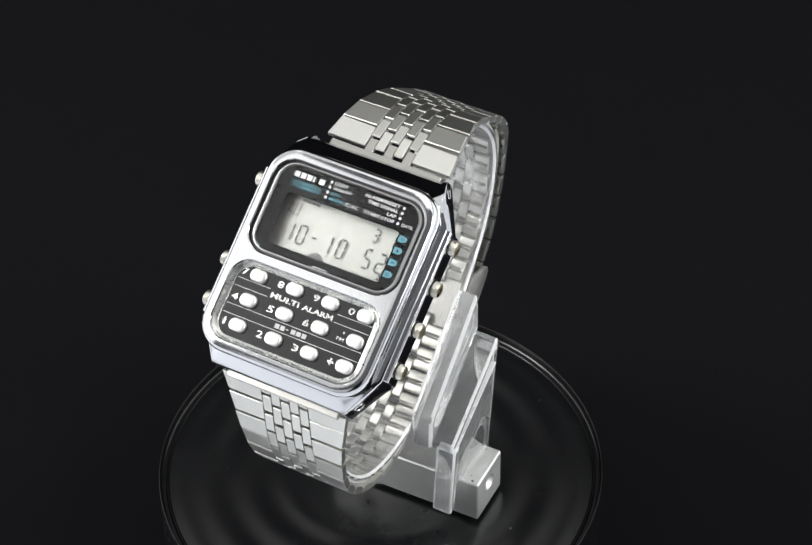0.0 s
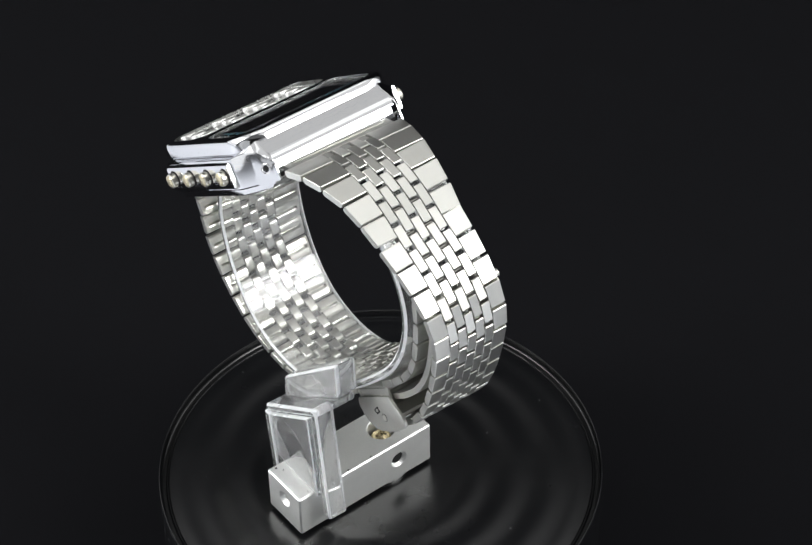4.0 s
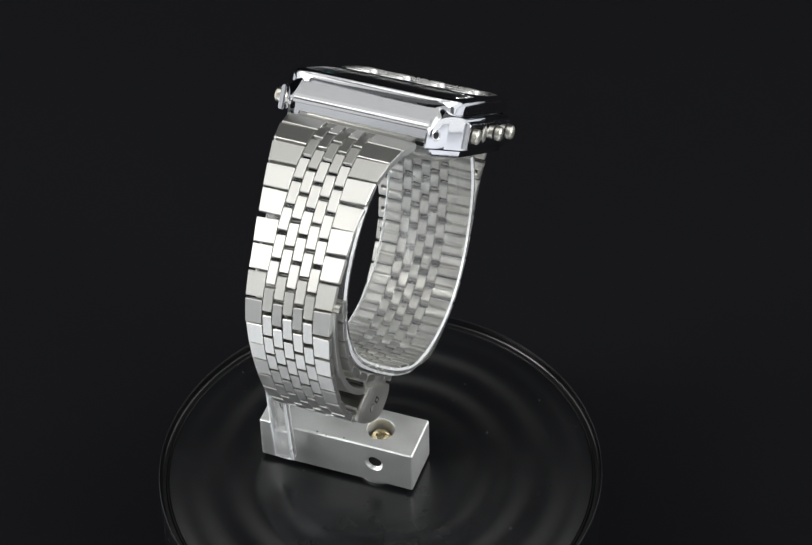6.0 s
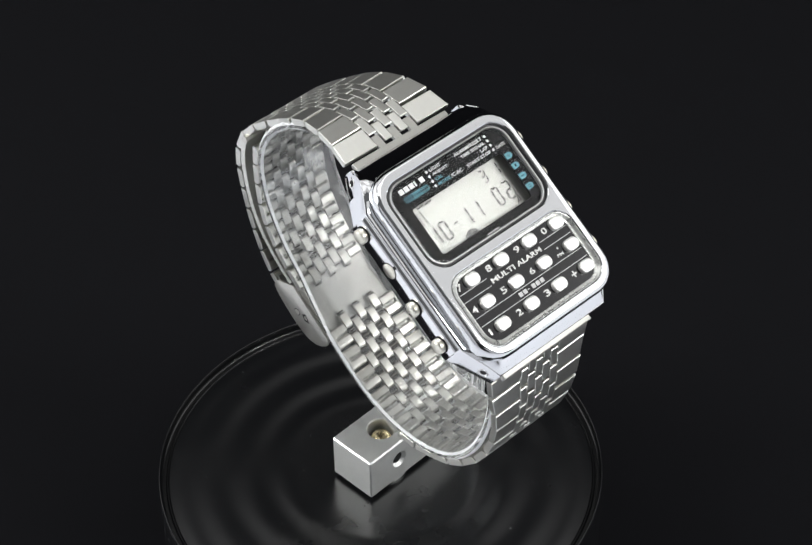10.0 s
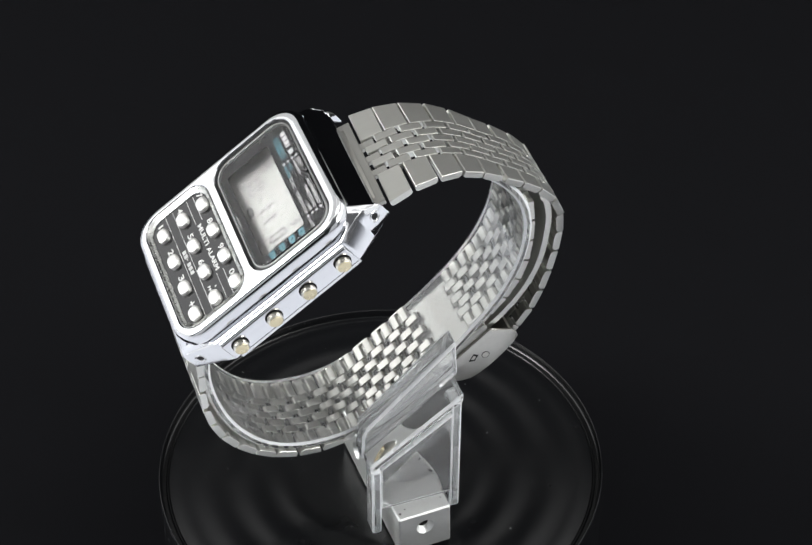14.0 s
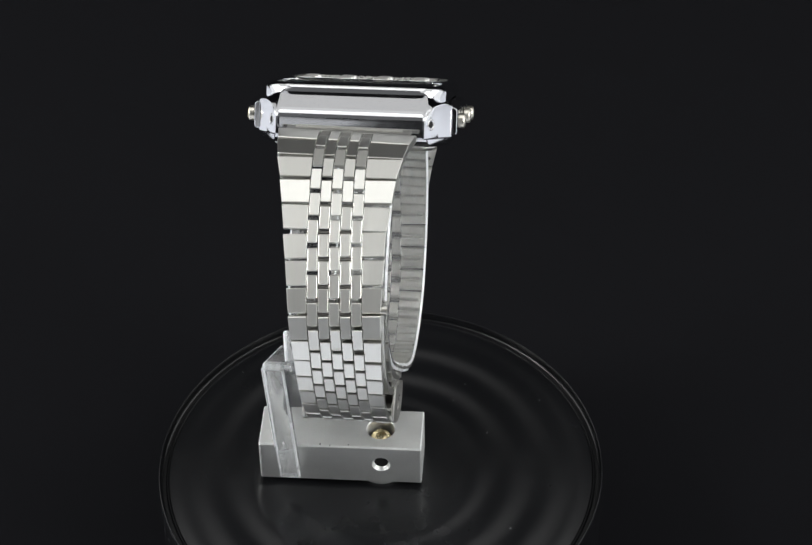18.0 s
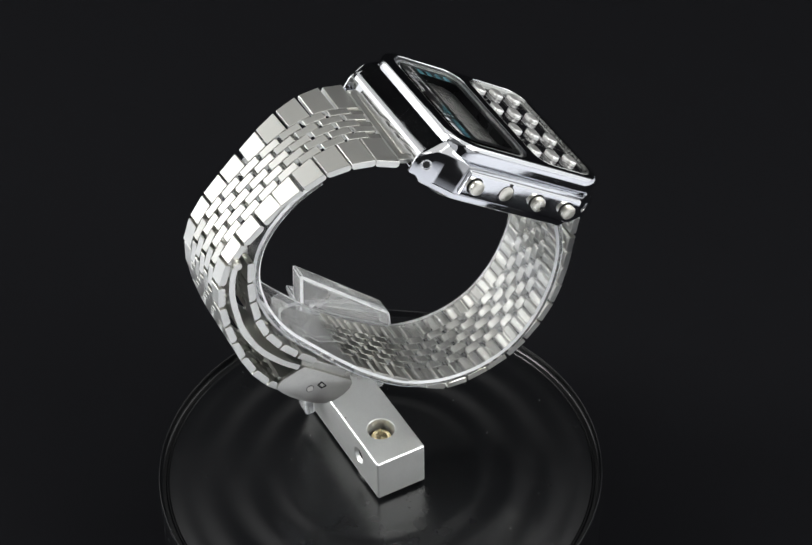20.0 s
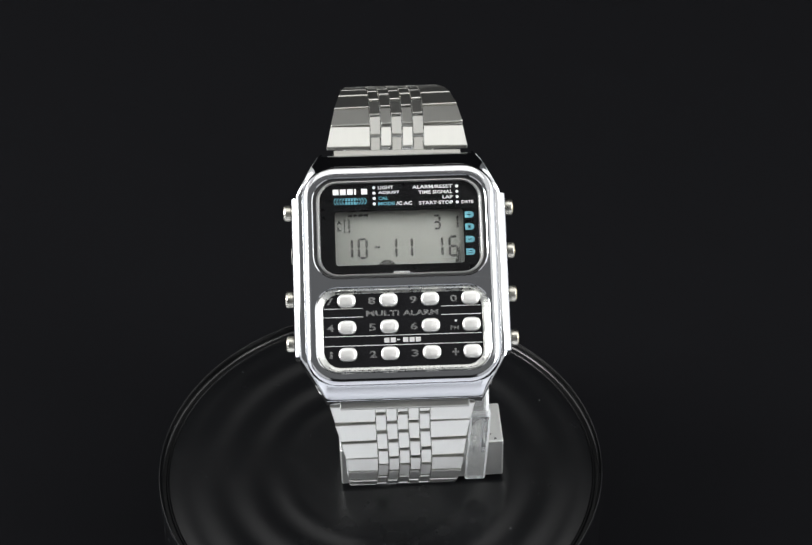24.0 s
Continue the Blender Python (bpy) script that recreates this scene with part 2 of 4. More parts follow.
# the near part is a narrow sheet laid a little askew, the far part hangs wide
sweep = [(-52.0, -127.0, 170.0, 0.4), (-51.2, -127.0, 170.0, 1.2), (-50.0, -127.0, 170.0, 1.5), (0.0, -127.0, 170.0, 1.5), (120.0, -127.0, 170.0, 1.5), (240.0, -127.0, 170.0, 1.5),
         (330.0, -600.0, 600.0, 1.5), (550.0, -700.0, 700.0, 1.5), (680.0, -700.0, 700.0, 20.0), (770.0, -700.0, 700.0, 80.0), (800.0, -700.0, 700.0, 170.0), (800.0, -700.0, 700.0, 1500.0)]
ring_loft(bm, [[(x0 + (x1 - x0) * k / 8, y - (0.22 * (x0 + (x1 - x0) * k / 8) if y < 200 else 0), z) for k in range(9)] for y, x0, x1, z in sweep], close=False)
backdrop = part("backdrop", bm, CLOTH, None, "", sharp=60)
# unseen dark wall, added so the chrome reflects black from the south
bm = bmesh.new()
box(bm, -1500, 1500, -1700, -1600, 0, 1500)
wall_south = part("wall_south", bm, DARKWALL, None, "")
tagged(wall_south, "dark grey unseen wall added to darken reflections", "wall", kind="structure")
tagged(backdrop, "black felt cloth sweeping up behind the turntable", "backdrop", kind="structure")

# ---- the turntable ----
turntable = thing("turntable", "round glossy black plastic turntable with concentric rings", "turntable")
turntable.location = (-0.0003, 0.0, 0.0)
bm = bmesh.new()
prof = [(0.0005, 30.0), (5, 30.0), (16.5, 30.0)]
r = 17.0
while r < 41.9:
    fall = 0.45 * (max(0.0, r - 37.5) / 4.4) ** 1.6
    prof.append((r, 30.0 - fall + 0.125 * math.sin((r - 24.5) * 2 * math.pi / 7.8) * min(1, (r - 16.5) / 4) * min(1, max(0, (41.0 - r) / 3))))
    r += 0.3
prof += [(41.9, 29.2), (41.9, 26.0), (0.0005, 26.0)]
lathe(bm, prof, 160)
part("disc", bm, DISC, turntable)
bm = bmesh.new()
lathe(bm, [(41.92, 26.0), (41.92, 29.1), (42.0, 29.34), (42.14, 29.46), (42.3, 29.46), (42.44, 29.34), (42.6, 29.2), (43.2, 29.2), (43.4, 29.4), (43.52, 30.75), (43.62, 30.98), (43.72, 31.04), (43.82, 31.0),
           (43.9, 30.85), (43.95, 30.5), (44.0, 29.0), (44.0, 4.0), (43.6, 3.0), (42.4, 3.0)], 160)
part("rim", bm, DISC, turntable, "narrow raised black rim with two bright ridges")
bm = bmesh.new()
lathe(bm, [(0.0005, 1.5), (41.5, 1.5), (42.0, 1.9), (42.0, 4.0), (41.0, 4.5), (0.0005, 4.5)], 96)
part("base", bm, RUBBER, turntable)
bm = bmesh.new()
rnd = random.Random(4)
for k in range(30):
    a, q = rnd.uniform(0, 6.283), 37 * math.sqrt(rnd.random())
    if k < 4:
        q, a = ((39.4, 2.369), (30.6, 3.125), (27.9, 0.887), (22.7, 0.355))[k]
    s = rnd.uniform(0.05, 0.13)
    vs = [bm.verts.new((q * math.cos(a) + s * dx * rnd.uniform(0.6, 1.4), q * math.sin(a) + s * dy, 30.0 + dz))
          for dx, dy, dz in ((-1, -1, -0.3), (1, -1, -0.3), (0, 1.2, -0.3), (0, 0, 0.3))]
    for f in ((0, 1, 3), (1, 2, 3), (2, 0, 3), (0, 2, 1)):
        bm.faces.new([vs[i] for i in f])
dust = part("dust_specks", bm, DUST, None)
tagged(dust, "tiny pale dust specks lying on the black disc", "dust", kind="stuff")

# ---- the aluminium block with its screw ----
block = thing("mounting_block", "satin aluminium bar screwed to the turntable's centre", "metal block")
BX0, BX1, BY0, BY1, BZ0, BZ1 = -8.2, 23.5, -5.2, 5.2, 30.9, 40.6
ASKEW = Matrix.Rotation(radians(2.1), 4, "Z")


def bored_block():
    """The bar with a counterbore from above, a cross bore and an end bore."""
    bm = bmesh.new()
    n = 24
    def circle(c, r, fix, axis):
        out = []
        for i in range(n):
            a = 2 * math.pi * i / n
            p, q = c[0] + r * math.cos(a), c[1] + r * math.sin(a)
            out.append({0: (fix, p, q), 1: (p, fix, q), 2: (p, q, fix)}[axis])
        return [bm.verts.new(p) for p in out]
    e = 0.25
    def quad(axis, fix, a0, a1, b0, b1):
        pts = [(a0, b0), (a1, b0), (a1, b1), (a0, b1)]
        return [bm.verts.new({0: (fix, p, q), 1: (p, fix, q), 2: (p, q, fix)}[axis]) for p, q in pts]
    def face_with(axis, fix, rect, holes):
        q = quad(axis, fix, *rect)
        edges = [bm.edges.new((q[i], q[(i + 1) % 4])) for i in range(4)]
        rings = []
        for c, r in holes:
            ring = circle(c, r, fix, axis)
            edges += [bm.edges.new((ring[i], ring[(i + 1) % n])) for i in range(n)]
            rings.append(ring)
        if holes:
            bmesh.ops.triangle_fill(bm, use_beauty=True, use_dissolve=False, edges=edges)
        else:
            bm.faces.new(q)
        return rings
    def bore(ring, axis, steps, c):
        last = ring
        for r, fix in steps:
            nxt = circle(c, r, fix, axis)
            for i in range(n):
                j = (i + 1) % n
                bm.faces.new((last[i], last[j], nxt[j], nxt[i]))
            last = nxt
        bm.faces.new(last)
    top = face_with(2, BZ1, (BX0 + e, BX1 - e, BY0 + e, BY1 - e), [((0, 0), 2.85)])
    face_with(2, BZ0, (BX0 + e, BX1 - e, BY0 + e, BY1 - e), [])
    back = face_with(1, BY1, (BX0 + e, BX1 - e, BZ0 + e, BZ1 - e), [((-0.3, 36.0), 1.85)])
    front = face_with(1, BY0, (BX0 + e, BX1 - e, BZ0 + e, BZ1 - e), [((-0.3, 36.0), 1.85)])
    end = face_with(0, BX1, (BY0 + e, BY1 - e, BZ0 + e, BZ1 - e), [((0.05, 36.8), 1.75)])
    face_with(0, BX0, (BY0 + e, BY1 - e, BZ0 + e, BZ1 - e), [])
    bore(top[0], 2, [(2.7, BZ1 - 0.2), (2.7, BZ1 - 5.2)], (0, 0))
    bore(back[0], 1, [(1.35, BY1 - 0.6), (1.35, BY1 - 2.4)], (-0.3, 36.0))
    bore(front[0], 1, [(1.35, BY0 + 0.6), (1.35, BY0 + 2.4)], (-0.3, 36.0))
    steps = [(1.3, BX1 - 0.55)]
    for k in range(8):
        steps += [(1.05, BX1 - 0.8 - 0.5 * k), (1.3, BX1 - 1.05 - 0.5 * k)]
    bore(end[0], 0, steps, (0.05, 36.8))
    # chamfered edges between the six faces
    def strip(p, q, r, s):
        bm.faces.new([bm.verts.new(x) for x in (p, q, r, s)])
    X, Y, Z = (BX0, BX1), (BY0, BY1), (BZ0, BZ1)
    sg = (1, -1)
    for i in (0, 1):
        for j in (0, 1):
            y, z = Y[j], Z[i]
            yi, zi = y + sg[j] * e, z + sg[i] * e
            strip((BX0 + e, yi, z), (BX1 - e, yi, z), (BX1 - e, y, zi), (BX0 + e, y, zi))
            x = X[j]
            xi = x + sg[j] * e
            strip((xi, BY0 + e, z), (xi, BY1 - e, z), (x, BY1 - e, zi), (x, BY0 + e, zi))
            y = Y[i]
            yi = y + sg[i] * e
            strip((xi, y, BZ0 + e), (xi, y, BZ1 - e), (x, yi, BZ1 - e), (x, yi, BZ0 + e))
            for k in (0, 1):
                z2 = Z[k]
                zi2 = z2 + sg[k] * e
                bm.faces.new([bm.verts.new(p) for p in ((xi, yi, z2), (x, yi, zi2), (xi, y, zi2))])
    bmesh.ops.remove_doubles(bm, verts=bm.verts[:], dist=0.001)
    return bm


part("bar", bored_block(), ALU, block, sharp=20)
# black plugs fill the bores in place of the shade inside them
for y0, y1 in ((BY1 - 2.35, BY1 - 0.7), (BY0 + 0.7, BY0 + 2.35)):
    bm = bmesh.new()
    lathe(bm, [(0.0005, y0), (1.33, y0), (1.33, y1), (0.0005, y1)], 20, (-0.3, 36.0), 1)
    part("bore", bm, HOLE_SHADE, block, "black plug as shade in the cross bore")
bm = bmesh.new()
lathe(bm, [(0.0005, BX1 - 4.6), (0.98, BX1 - 4.6), (0.98, BX1 - 1.25), (0.0005, BX1 - 1.25)], 20, (0.05, 36.8), 0)
part("bore", bm, HOLE_SHADE, block, "black core as shade in the threaded end bore")
bm = bmesh.new()
lathe(bm, [(2.0, 35.4), (2.02, 38.0), (1.9, 38.5), (1.55, 38.9), (1.0, 39.15), (0.55, 39.22), (0.42, 39.0), (0.0005, 39.0)], 32)
part("screw", bm, BRASS, block, "round brass screw head sunk in the bar")
bm = bmesh.new()
lathe(bm, [(2.66, 35.42), (2.66, 35.55), (1.8, 35.6), (0.0005, 35.6)], 28)
part("bore", bm, HOLE_SHADE, block, "black disc as shade at the bottom of the counterbore")
bm = bmesh.new()
lathe(bm, [(0.0005, 30.0), (4.8, 29.9), (4.9, 30.0), (4.9, 30.9), (0.0005, 30.9)], 40)
part("washer", bm, ALU, block)
bm = bmesh.new()
rnd = random.Random(8)
for x, y in ((19.6, 4.6), (17.9, 4.9), (20.8, 4.2), (11.5, 4.7), (9.6, 4.9), (6.0, 4.6), (22.0, -4.4), (21.2, -3.2)):
    s = rnd.uniform(0.12, 0.26)
    lathe(bm, [(s, BZ1 + 0.003), (s * 0.6, BZ1 + 0.02), (0.0005, BZ1 + 0.02)], 7, (x, y))
part("stain", bm, RUBBER, block, "small dark glue stains")
for o in block.children:
    o.matrix_local = ASKEW @ o.matrix_local

# ---- the clear acrylic cuff stand ----
stand = thing("acrylic_watch_stand", "clear acrylic C-shaped cuff stand clamped on the aluminium bar", "watch stand")
CUFF = [(11.5, 111.4), (16.0, 109.2), (20.0, 105.8), (22.9, 101.6), (24.2, 97.0), (24.1, 92.3), (22.6, 86.5), (19.2, 80.0),
        (13.5, 73.0), (7.8, 66.9), (2.0, 61.6), (-4.0, 57.4), (-11.0, 55.0), (-18.5, 55.0), (-25.0, 57.6), (-30.0, 63.0),
        (-33.2, 70.0), (-34.6, 77.5), (-34.0, 84.5)]
at, length = smooth_path([(0, y, z) for y, z in CUFF], 1)
bm = bmesh.new()
steps, thick = 110, 1.5
loops = []
for k in range(steps + 1):
    s = length * k / steps
    p = at(s)
    tg = (at(s + 0.2) - at(s - 0.2)).normalized()
    nr = Vector((0, tg.z, -tg.y))
    xa, xb = -5.2 - 1.1 * min(1, max(0, (s - 45) / 13)), 11.7
    o, i = p, p + nr * thick * (-1)
    def across(x, f):
        return (x, o.y * (1 - f) + i.y * f, o.z * (1 - f) + i.z * f)
    loops.append([across(xa + 0.38, 0), across(xb - 0.38, 0), across(xb, 0.3), across(xb, 0.7), across(xb - 0.38, 1), across(xa + 0.38, 1), across(xa, 0.7), across(xa, 0.3)])
ring_loft(bm, loops, True, True, True)


def sawn_edges(ob, inside):
    """Gives the narrow cut edges of a clear sheet their frosted look."""
    ob.data.materials.append(FROST)
    for f in ob.data.polygons:
        if inside(f.normal):
            f.material_index = 1


sawn_edges(part("cuff", bm, ACRYLIC, stand, "bent clear acrylic strip", sharp=25), lambda n: 0.3 < abs(n.x) < 0.95)
# the legs lean outwards as they rise
LEAN = Matrix(((1, 0, 0.06, -0.06 * 33), (0, 1, 0, 0), (0, 0, 1, 0), (0, 0, 0, 1)))


def bevels_only(n):
    return max(abs(n.x), abs(n.y), abs(n.z)) < 0.97


# sloping bar at the cuff's side, standing a little above it
bm = bmesh.new()
prism(bm, [(9.9, 75.6), (-8.3, 58.2), (-8.8, 50.8), (10.2, 67.4)], 11.6, 16.2, 0, 0.75, 3)
sawn_edges(part("side_bar", bm, MILKY, stand, "thick clear bar with frosted edges"), lambda n: 0.25 < abs(n.x) < 0.95)
# thin sheet that slopes out from the bar to the tops of the two legs
bm = bmesh.new()
prism(bm, [(9.8, 66.6), (-8.5, 53.4), (-8.4, 51.4), (9.7, 64.6)], 12.0, 20.5, 0, 0.5, 3)
sawn_edges(part("sloping_sheet", bm, ACRYLIC, stand, "thin clear sheet sloping out to the legs"), lambda n: 0.2 < abs(n.x) < 0.97)
for x0, x1, y0, y1, foot, top in ((15.8, 19.8, -8.4, -6.5, 34.2, 52.2), (14.7, 18.7, 7.4, 9.4, 35.0, 65.0)):
    bm = bmesh.new()
    box(bm, x0, x1, y0, y1, foot, top, 0.42)
    bmesh.ops.transform(bm, matrix=LEAN, verts=bm.verts[:])
    sawn_edges(part("leg", bm, ACRYLIC, stand, "clear leg beside the bar"), lambda n: bevels_only(n) or abs(n.z) > 0.97)
# clear upright sheet between the legs, standing on the bar
bm = bmesh.new()
prism(bm, [(-6.45, BZ1 + 0.1), (7.35, BZ1 + 0.1), (7.35, 62.8), (-6.45, 52.2)], 18.3, 19.5, 0, 0.2)
bmesh.ops.transform(bm, matrix=LEAN, verts=bm.verts[:])
sawn_edges(part("front_sheet", bm, ACRYLIC, stand, "clear upright sheet between the legs"), bevels_only)

# ---- the wristwatch ----
watch = thing("calculator_watch", "chrome digital calculator watch with a steel link bracelet", "wristwatch")
MW = Matrix.Translation((4.2, -22.06, 101.56)) @ Matrix.Rotation(radians(0.5), 4, "Z") @ Matrix.Rotation(radians(0.75), 4, "Y") @ Matrix.Rotation(radians(35.0), 4, "X")


BC, BH = -0.75, 18.75


def octagon(hu, sv, cu, hv, w):
    low, cut = hv - 0.4 * max(0, hv - 18) / 3.7, cu - 0.75
    return [(hu, -sv, w), (hu, sv, w), (cu, hv, w), (-cu, hv, w), (-hu, sv, w), (-hu, -sv, w), (-cut, -low, w), (cut, -low, w)]


bm = bmesh.new()
ring_loft(bm, [octagon(15.4, 13.0, 13.2, 17.3, -4.7), octagon(16.9, 13.4, 13.6, 18.9, -4.2), octagon(17.1, 13.3, 13.4, 20.3, -3.0),
               octagon(17.1, 13.3, 13.3, 20.5, -1.2), octagon(17.1, 13.25, 13.2, 20.5, 0.2)], True, True, True)
bmesh.ops.bevel(bm, geom=bm.edges[:], offset=0.12, segments=1, affect="EDGES")
part("case_body", bm, CHROME, watch, "polished chrome case body", MW, sharp=25)

# the shell above it: upright walls, arched corner facets, lugs that stand out past the end wall,
# a slope up to the bezel at both ends and a narrow ledge along the sides
SIDE, TIP, FOOT = (17.3, 13.7), (13.05, 21.7), (13.0, -21.45)


def slope(v):
    """Height of the upper end's slope."""
    return 0.95 + 0.933 * (21.1 - v)


def quarter():
    """Wall points of the right half from the lower end to the upper end: u, v, wall top, and where the slope ends: u, v, w."""
    rows = [(FOOT[0] - 0.8, FOOT[1], 1.15, 11.6, -18.9, 3.3), (FOOT[0], FOOT[1], 1.1, 12.6, -18.6, 3.2)]
    for i in range(1, 5):
        f = i / 5
        a = math.pi / 2 * f
        rows.append((FOOT[0] + (17.3 - FOOT[0]) * f, FOOT[1] + (-14.3 - FOOT[1]) * f, 1.1 + 1.6 * f ** 0.8, 11.0 + 4.6 * math.sin(a), -14.3 - 4.4 * math.cos(a), 3.2 - 0.34 * f))
    rows += [(17.3, -14.3, 2.7, 15.6, -13.6, 2.86), (17.3, 0.0, 2.7, 15.6, 0.0, 2.86), (SIDE[0], SIDE[1], 2.7, 15.6, 12.6, 2.86)]
    for i in range(1, 20):
        f = i / 20
        a = math.pi / 2 * f
        v = SIDE[1] + (TIP[1] - SIDE[1]) * f
        top = 2.7 + 0.35 * math.sin(math.pi * min(1, f / 0.3) / 2) if f < 0.3 else 0.2 + 2.85 * max(0.0, 1 - ((f - 0.3) / 0.7) ** 2) ** 0.5
        rows.append((SIDE[0] + (TIP[0] - SIDE[0]) * f, v, min(top, slope(v)), 12.9 + 2.7 * math.cos(a), 12.6 + 4.9 * math.sin(a), 2.86 + 1.44 * f))
    rows += [(TIP[0], TIP[1], slope(TIP[1]), 12.9, 17.5, 4.3), (12.75, TIP[1], slope(TIP[1]), 12.75, 17.55, slope(17.55)), (12.7, 21.1, slope(21.1), 12.7, 17.6, slope(17.6))]
    rows += [(u, 21.1, slope(21.1), u, 17.9, slope(17.9)) for u in (12.4, 11.5, 10.5, 8.0, 4.0)]
    return rows


half_wall = quarter()
wall = half_wall + [(-r[0], r[1], r[2], -r[3], r[4], r[5]) for r in half_wall[::-1]]


def drawn_in(r, q):
    d = Vector((r[3] - r[0], r[4] - r[1]))
    d = d.normalized() * q
    return r[0] + d.x, r[1] + d.y


def nested(r):
    """The stretch of the upper end wall between the lugs, under which the end piece sits."""
    return r[1] > 20 and abs(r[0]) < 12.72


bm = bmesh.new()
loops = [[(*drawn_in(r, 0.25 if not nested(r) else 1.6), -3.1 if not nested(r) else 0.15) for r in wall], [(r[0], r[1], -2.85 if not nested(r) else 0.15) for r in wall], [(r[0], r[1], r[2] - (0.75 if r[1] > 21 else 0.28)) for r in wall],
         [(*drawn_in(r, 0.16 if r[1] > 21 else 0.09), r[2] - (0.2 if r[1] > 21 else 0.08)) for r in wall], [(*drawn_in(r, 0.5 if r[1] > 21 else 0.3), r[2] + (0.44 if r[1] > 21 else 0.02)) for r in wall],
         [tuple(r[k] * 0.7 + r[k + 3] * 0.3 for k in range(3)) for r in wall], [tuple(r[k] * 0.35 + r[k + 3] * 0.65 for k in range(3)) for r in wall],
         [(r[3], r[4], r[5]) for r in wall], [(r[3] * 0.9, r[4] * 0.9, r[5] - 0.1) for r in wall]]
ring_loft(bm, loops)
part("case", bm, CHROME, watch, "polished chrome case with arched corner facets and lugs", MW, sharp=32)
bm = bmesh.new()
ring_loft(bm, [rrect(0, BC, 15.35, BH - 0.85, 4.6, 1.5), rrect(0, BC, 15.35, BH - 0.85, 4.6, 3.6)])
part("bezel_seat", bm, RUBBER, watch, "dark seat in the groove under the bezel", MW)

# spring-bar holes in the corner facets
for su in (1, -1):
    for sv in (1, -1):
        bm = bmesh.new()
        lathe(bm, [(0.62, -0.05), (0.62, 0.03), (0.5, 0.04), (0.0005, 0.04)], 18)
        nrm = Vector((su * (0.883 if sv > 0 else 0.857), sv * (0.469 if sv > 0 else 0.515), 0))
        q = nrm.to_track_quat("Z", "Y").to_matrix().to_4x4()
        ring = bmesh.new()
        lathe(ring, [(1.02, -0.05), (1.02, 0.05), (0.9, 0.1), (0.78, 0.06), (0.72, -0.05)], 20)
        part("lug_ring", ring, SATIN, watch, "", MW @ Matrix.Translation((su * (14.06 if sv > 0 else 14.35), sv * 19.8 if sv > 0 else -19.2, -0.5)) @ q)
        part("lug_hole", bm, HOLE_SHADE, watch, "", MW @ Matrix.Translation((su * (14.06 if sv > 0 else 14.35), sv * 19.8 if sv > 0 else -19.2, -0.5)) @ q)

# bezel with two openings
LENS = (0.0, 7.05, 14.45, 8.55, 3.9)
PAD = (0.0, -10.35, 14.35, 7.1, 3.6)
bm = bmesh.new()
rows = ring_loft(bm, [rrect(0, BC, 16.0, BH - 0.3, 5.2, 2.9), rrect(0, BC, 16.3, BH, 5.5, 3.3), rrect(0, BC, 16.3, BH, 5.5, 4.35), rrect(0, BC, 16.25, BH - 0.05, 5.45, 4.88),
                      rrect(0, BC, 16.1, BH - 0.19, 5.32, 5.32), rrect(0, BC, 15.88, BH - 0.39, 5.15, 5.62), rrect(0, BC, 15.58, BH - 0.66, 4.93, 5.82), rrect(0, BC, 15.22, BH - 0.98, 4.67, 5.92)])
top_edges = [bm.edges.get((rows[-1][i], rows[-1][(i + 1) % len(rows[-1])])) for i in range(len(rows[-1]))]
for cu_, cv_, hu, hv, r in (LENS, PAD):
    h = ring_loft(bm, [rrect(cu_, cv_, hu + 0.2, hv + 0.2, r + 0.12, 5.92), rrect(cu_, cv_, hu + 0.05, hv + 0.05, r, 5.8), rrect(cu_, cv_, hu, hv, r, 4.2)])
    top_edges += [bm.edges.get((h[0][i], h[0][(i + 1) % len(h[0])])) for i in range(len(h[0]))]
bmesh.ops.triangle_fill(bm, use_beauty=True, use_dissolve=False, edges=top_edges)
part("bezel", bm, CHROME, watch, "polished rounded bezel with two windows", MW, sharp=28)

# display window: grey ring, black print, display, glass
MG = MW @ Matrix.Translation((0, 0, 0.35))
bm = bmesh.new()
cu_, cv_, hu, hv, r = LENS
ring_loft(bm, [rrect(cu_, cv_, hu - 0.02, hv - 0.02, r, 4.0), rrect(cu_, cv_, hu - 0.02, hv - 0.02, r, 4.75), rrect(cu_, cv_, hu - 0.55, hv - 0.42, r - 0.4, 4.75), rrect(cu_, cv_, hu - 0.55, hv - 0.42, r - 0.4, 4.2)])
part("window_groove", bm, RUBBER, watch, "dark groove round the glass", MG)
bm = bmesh.new()
ring_loft(bm, [rrect(cu_, cv_, hu - 0.5, hv - 0.36, r - 0.35, 4.3), rrect(cu_, cv_, hu - 0.5, hv - 0.36, r - 0.35, 5.12), rrect(cu_, cv_, hu - 0.6, hv - 0.44, r - 0.42, 5.24), rrect(cu_, cv_, hu - 0.8, hv - 0.56, r - 0.5, 5.26),
               rrect(cu_, cv_, 13.4, hv - 0.7, 3.05, 5.1), rrect(cu_, cv_, 13.3, hv - 0.74, 2.95, 4.5)])
part("window_ring", bm, GREYRING, watch, "dull grey ring round the glass", MG)
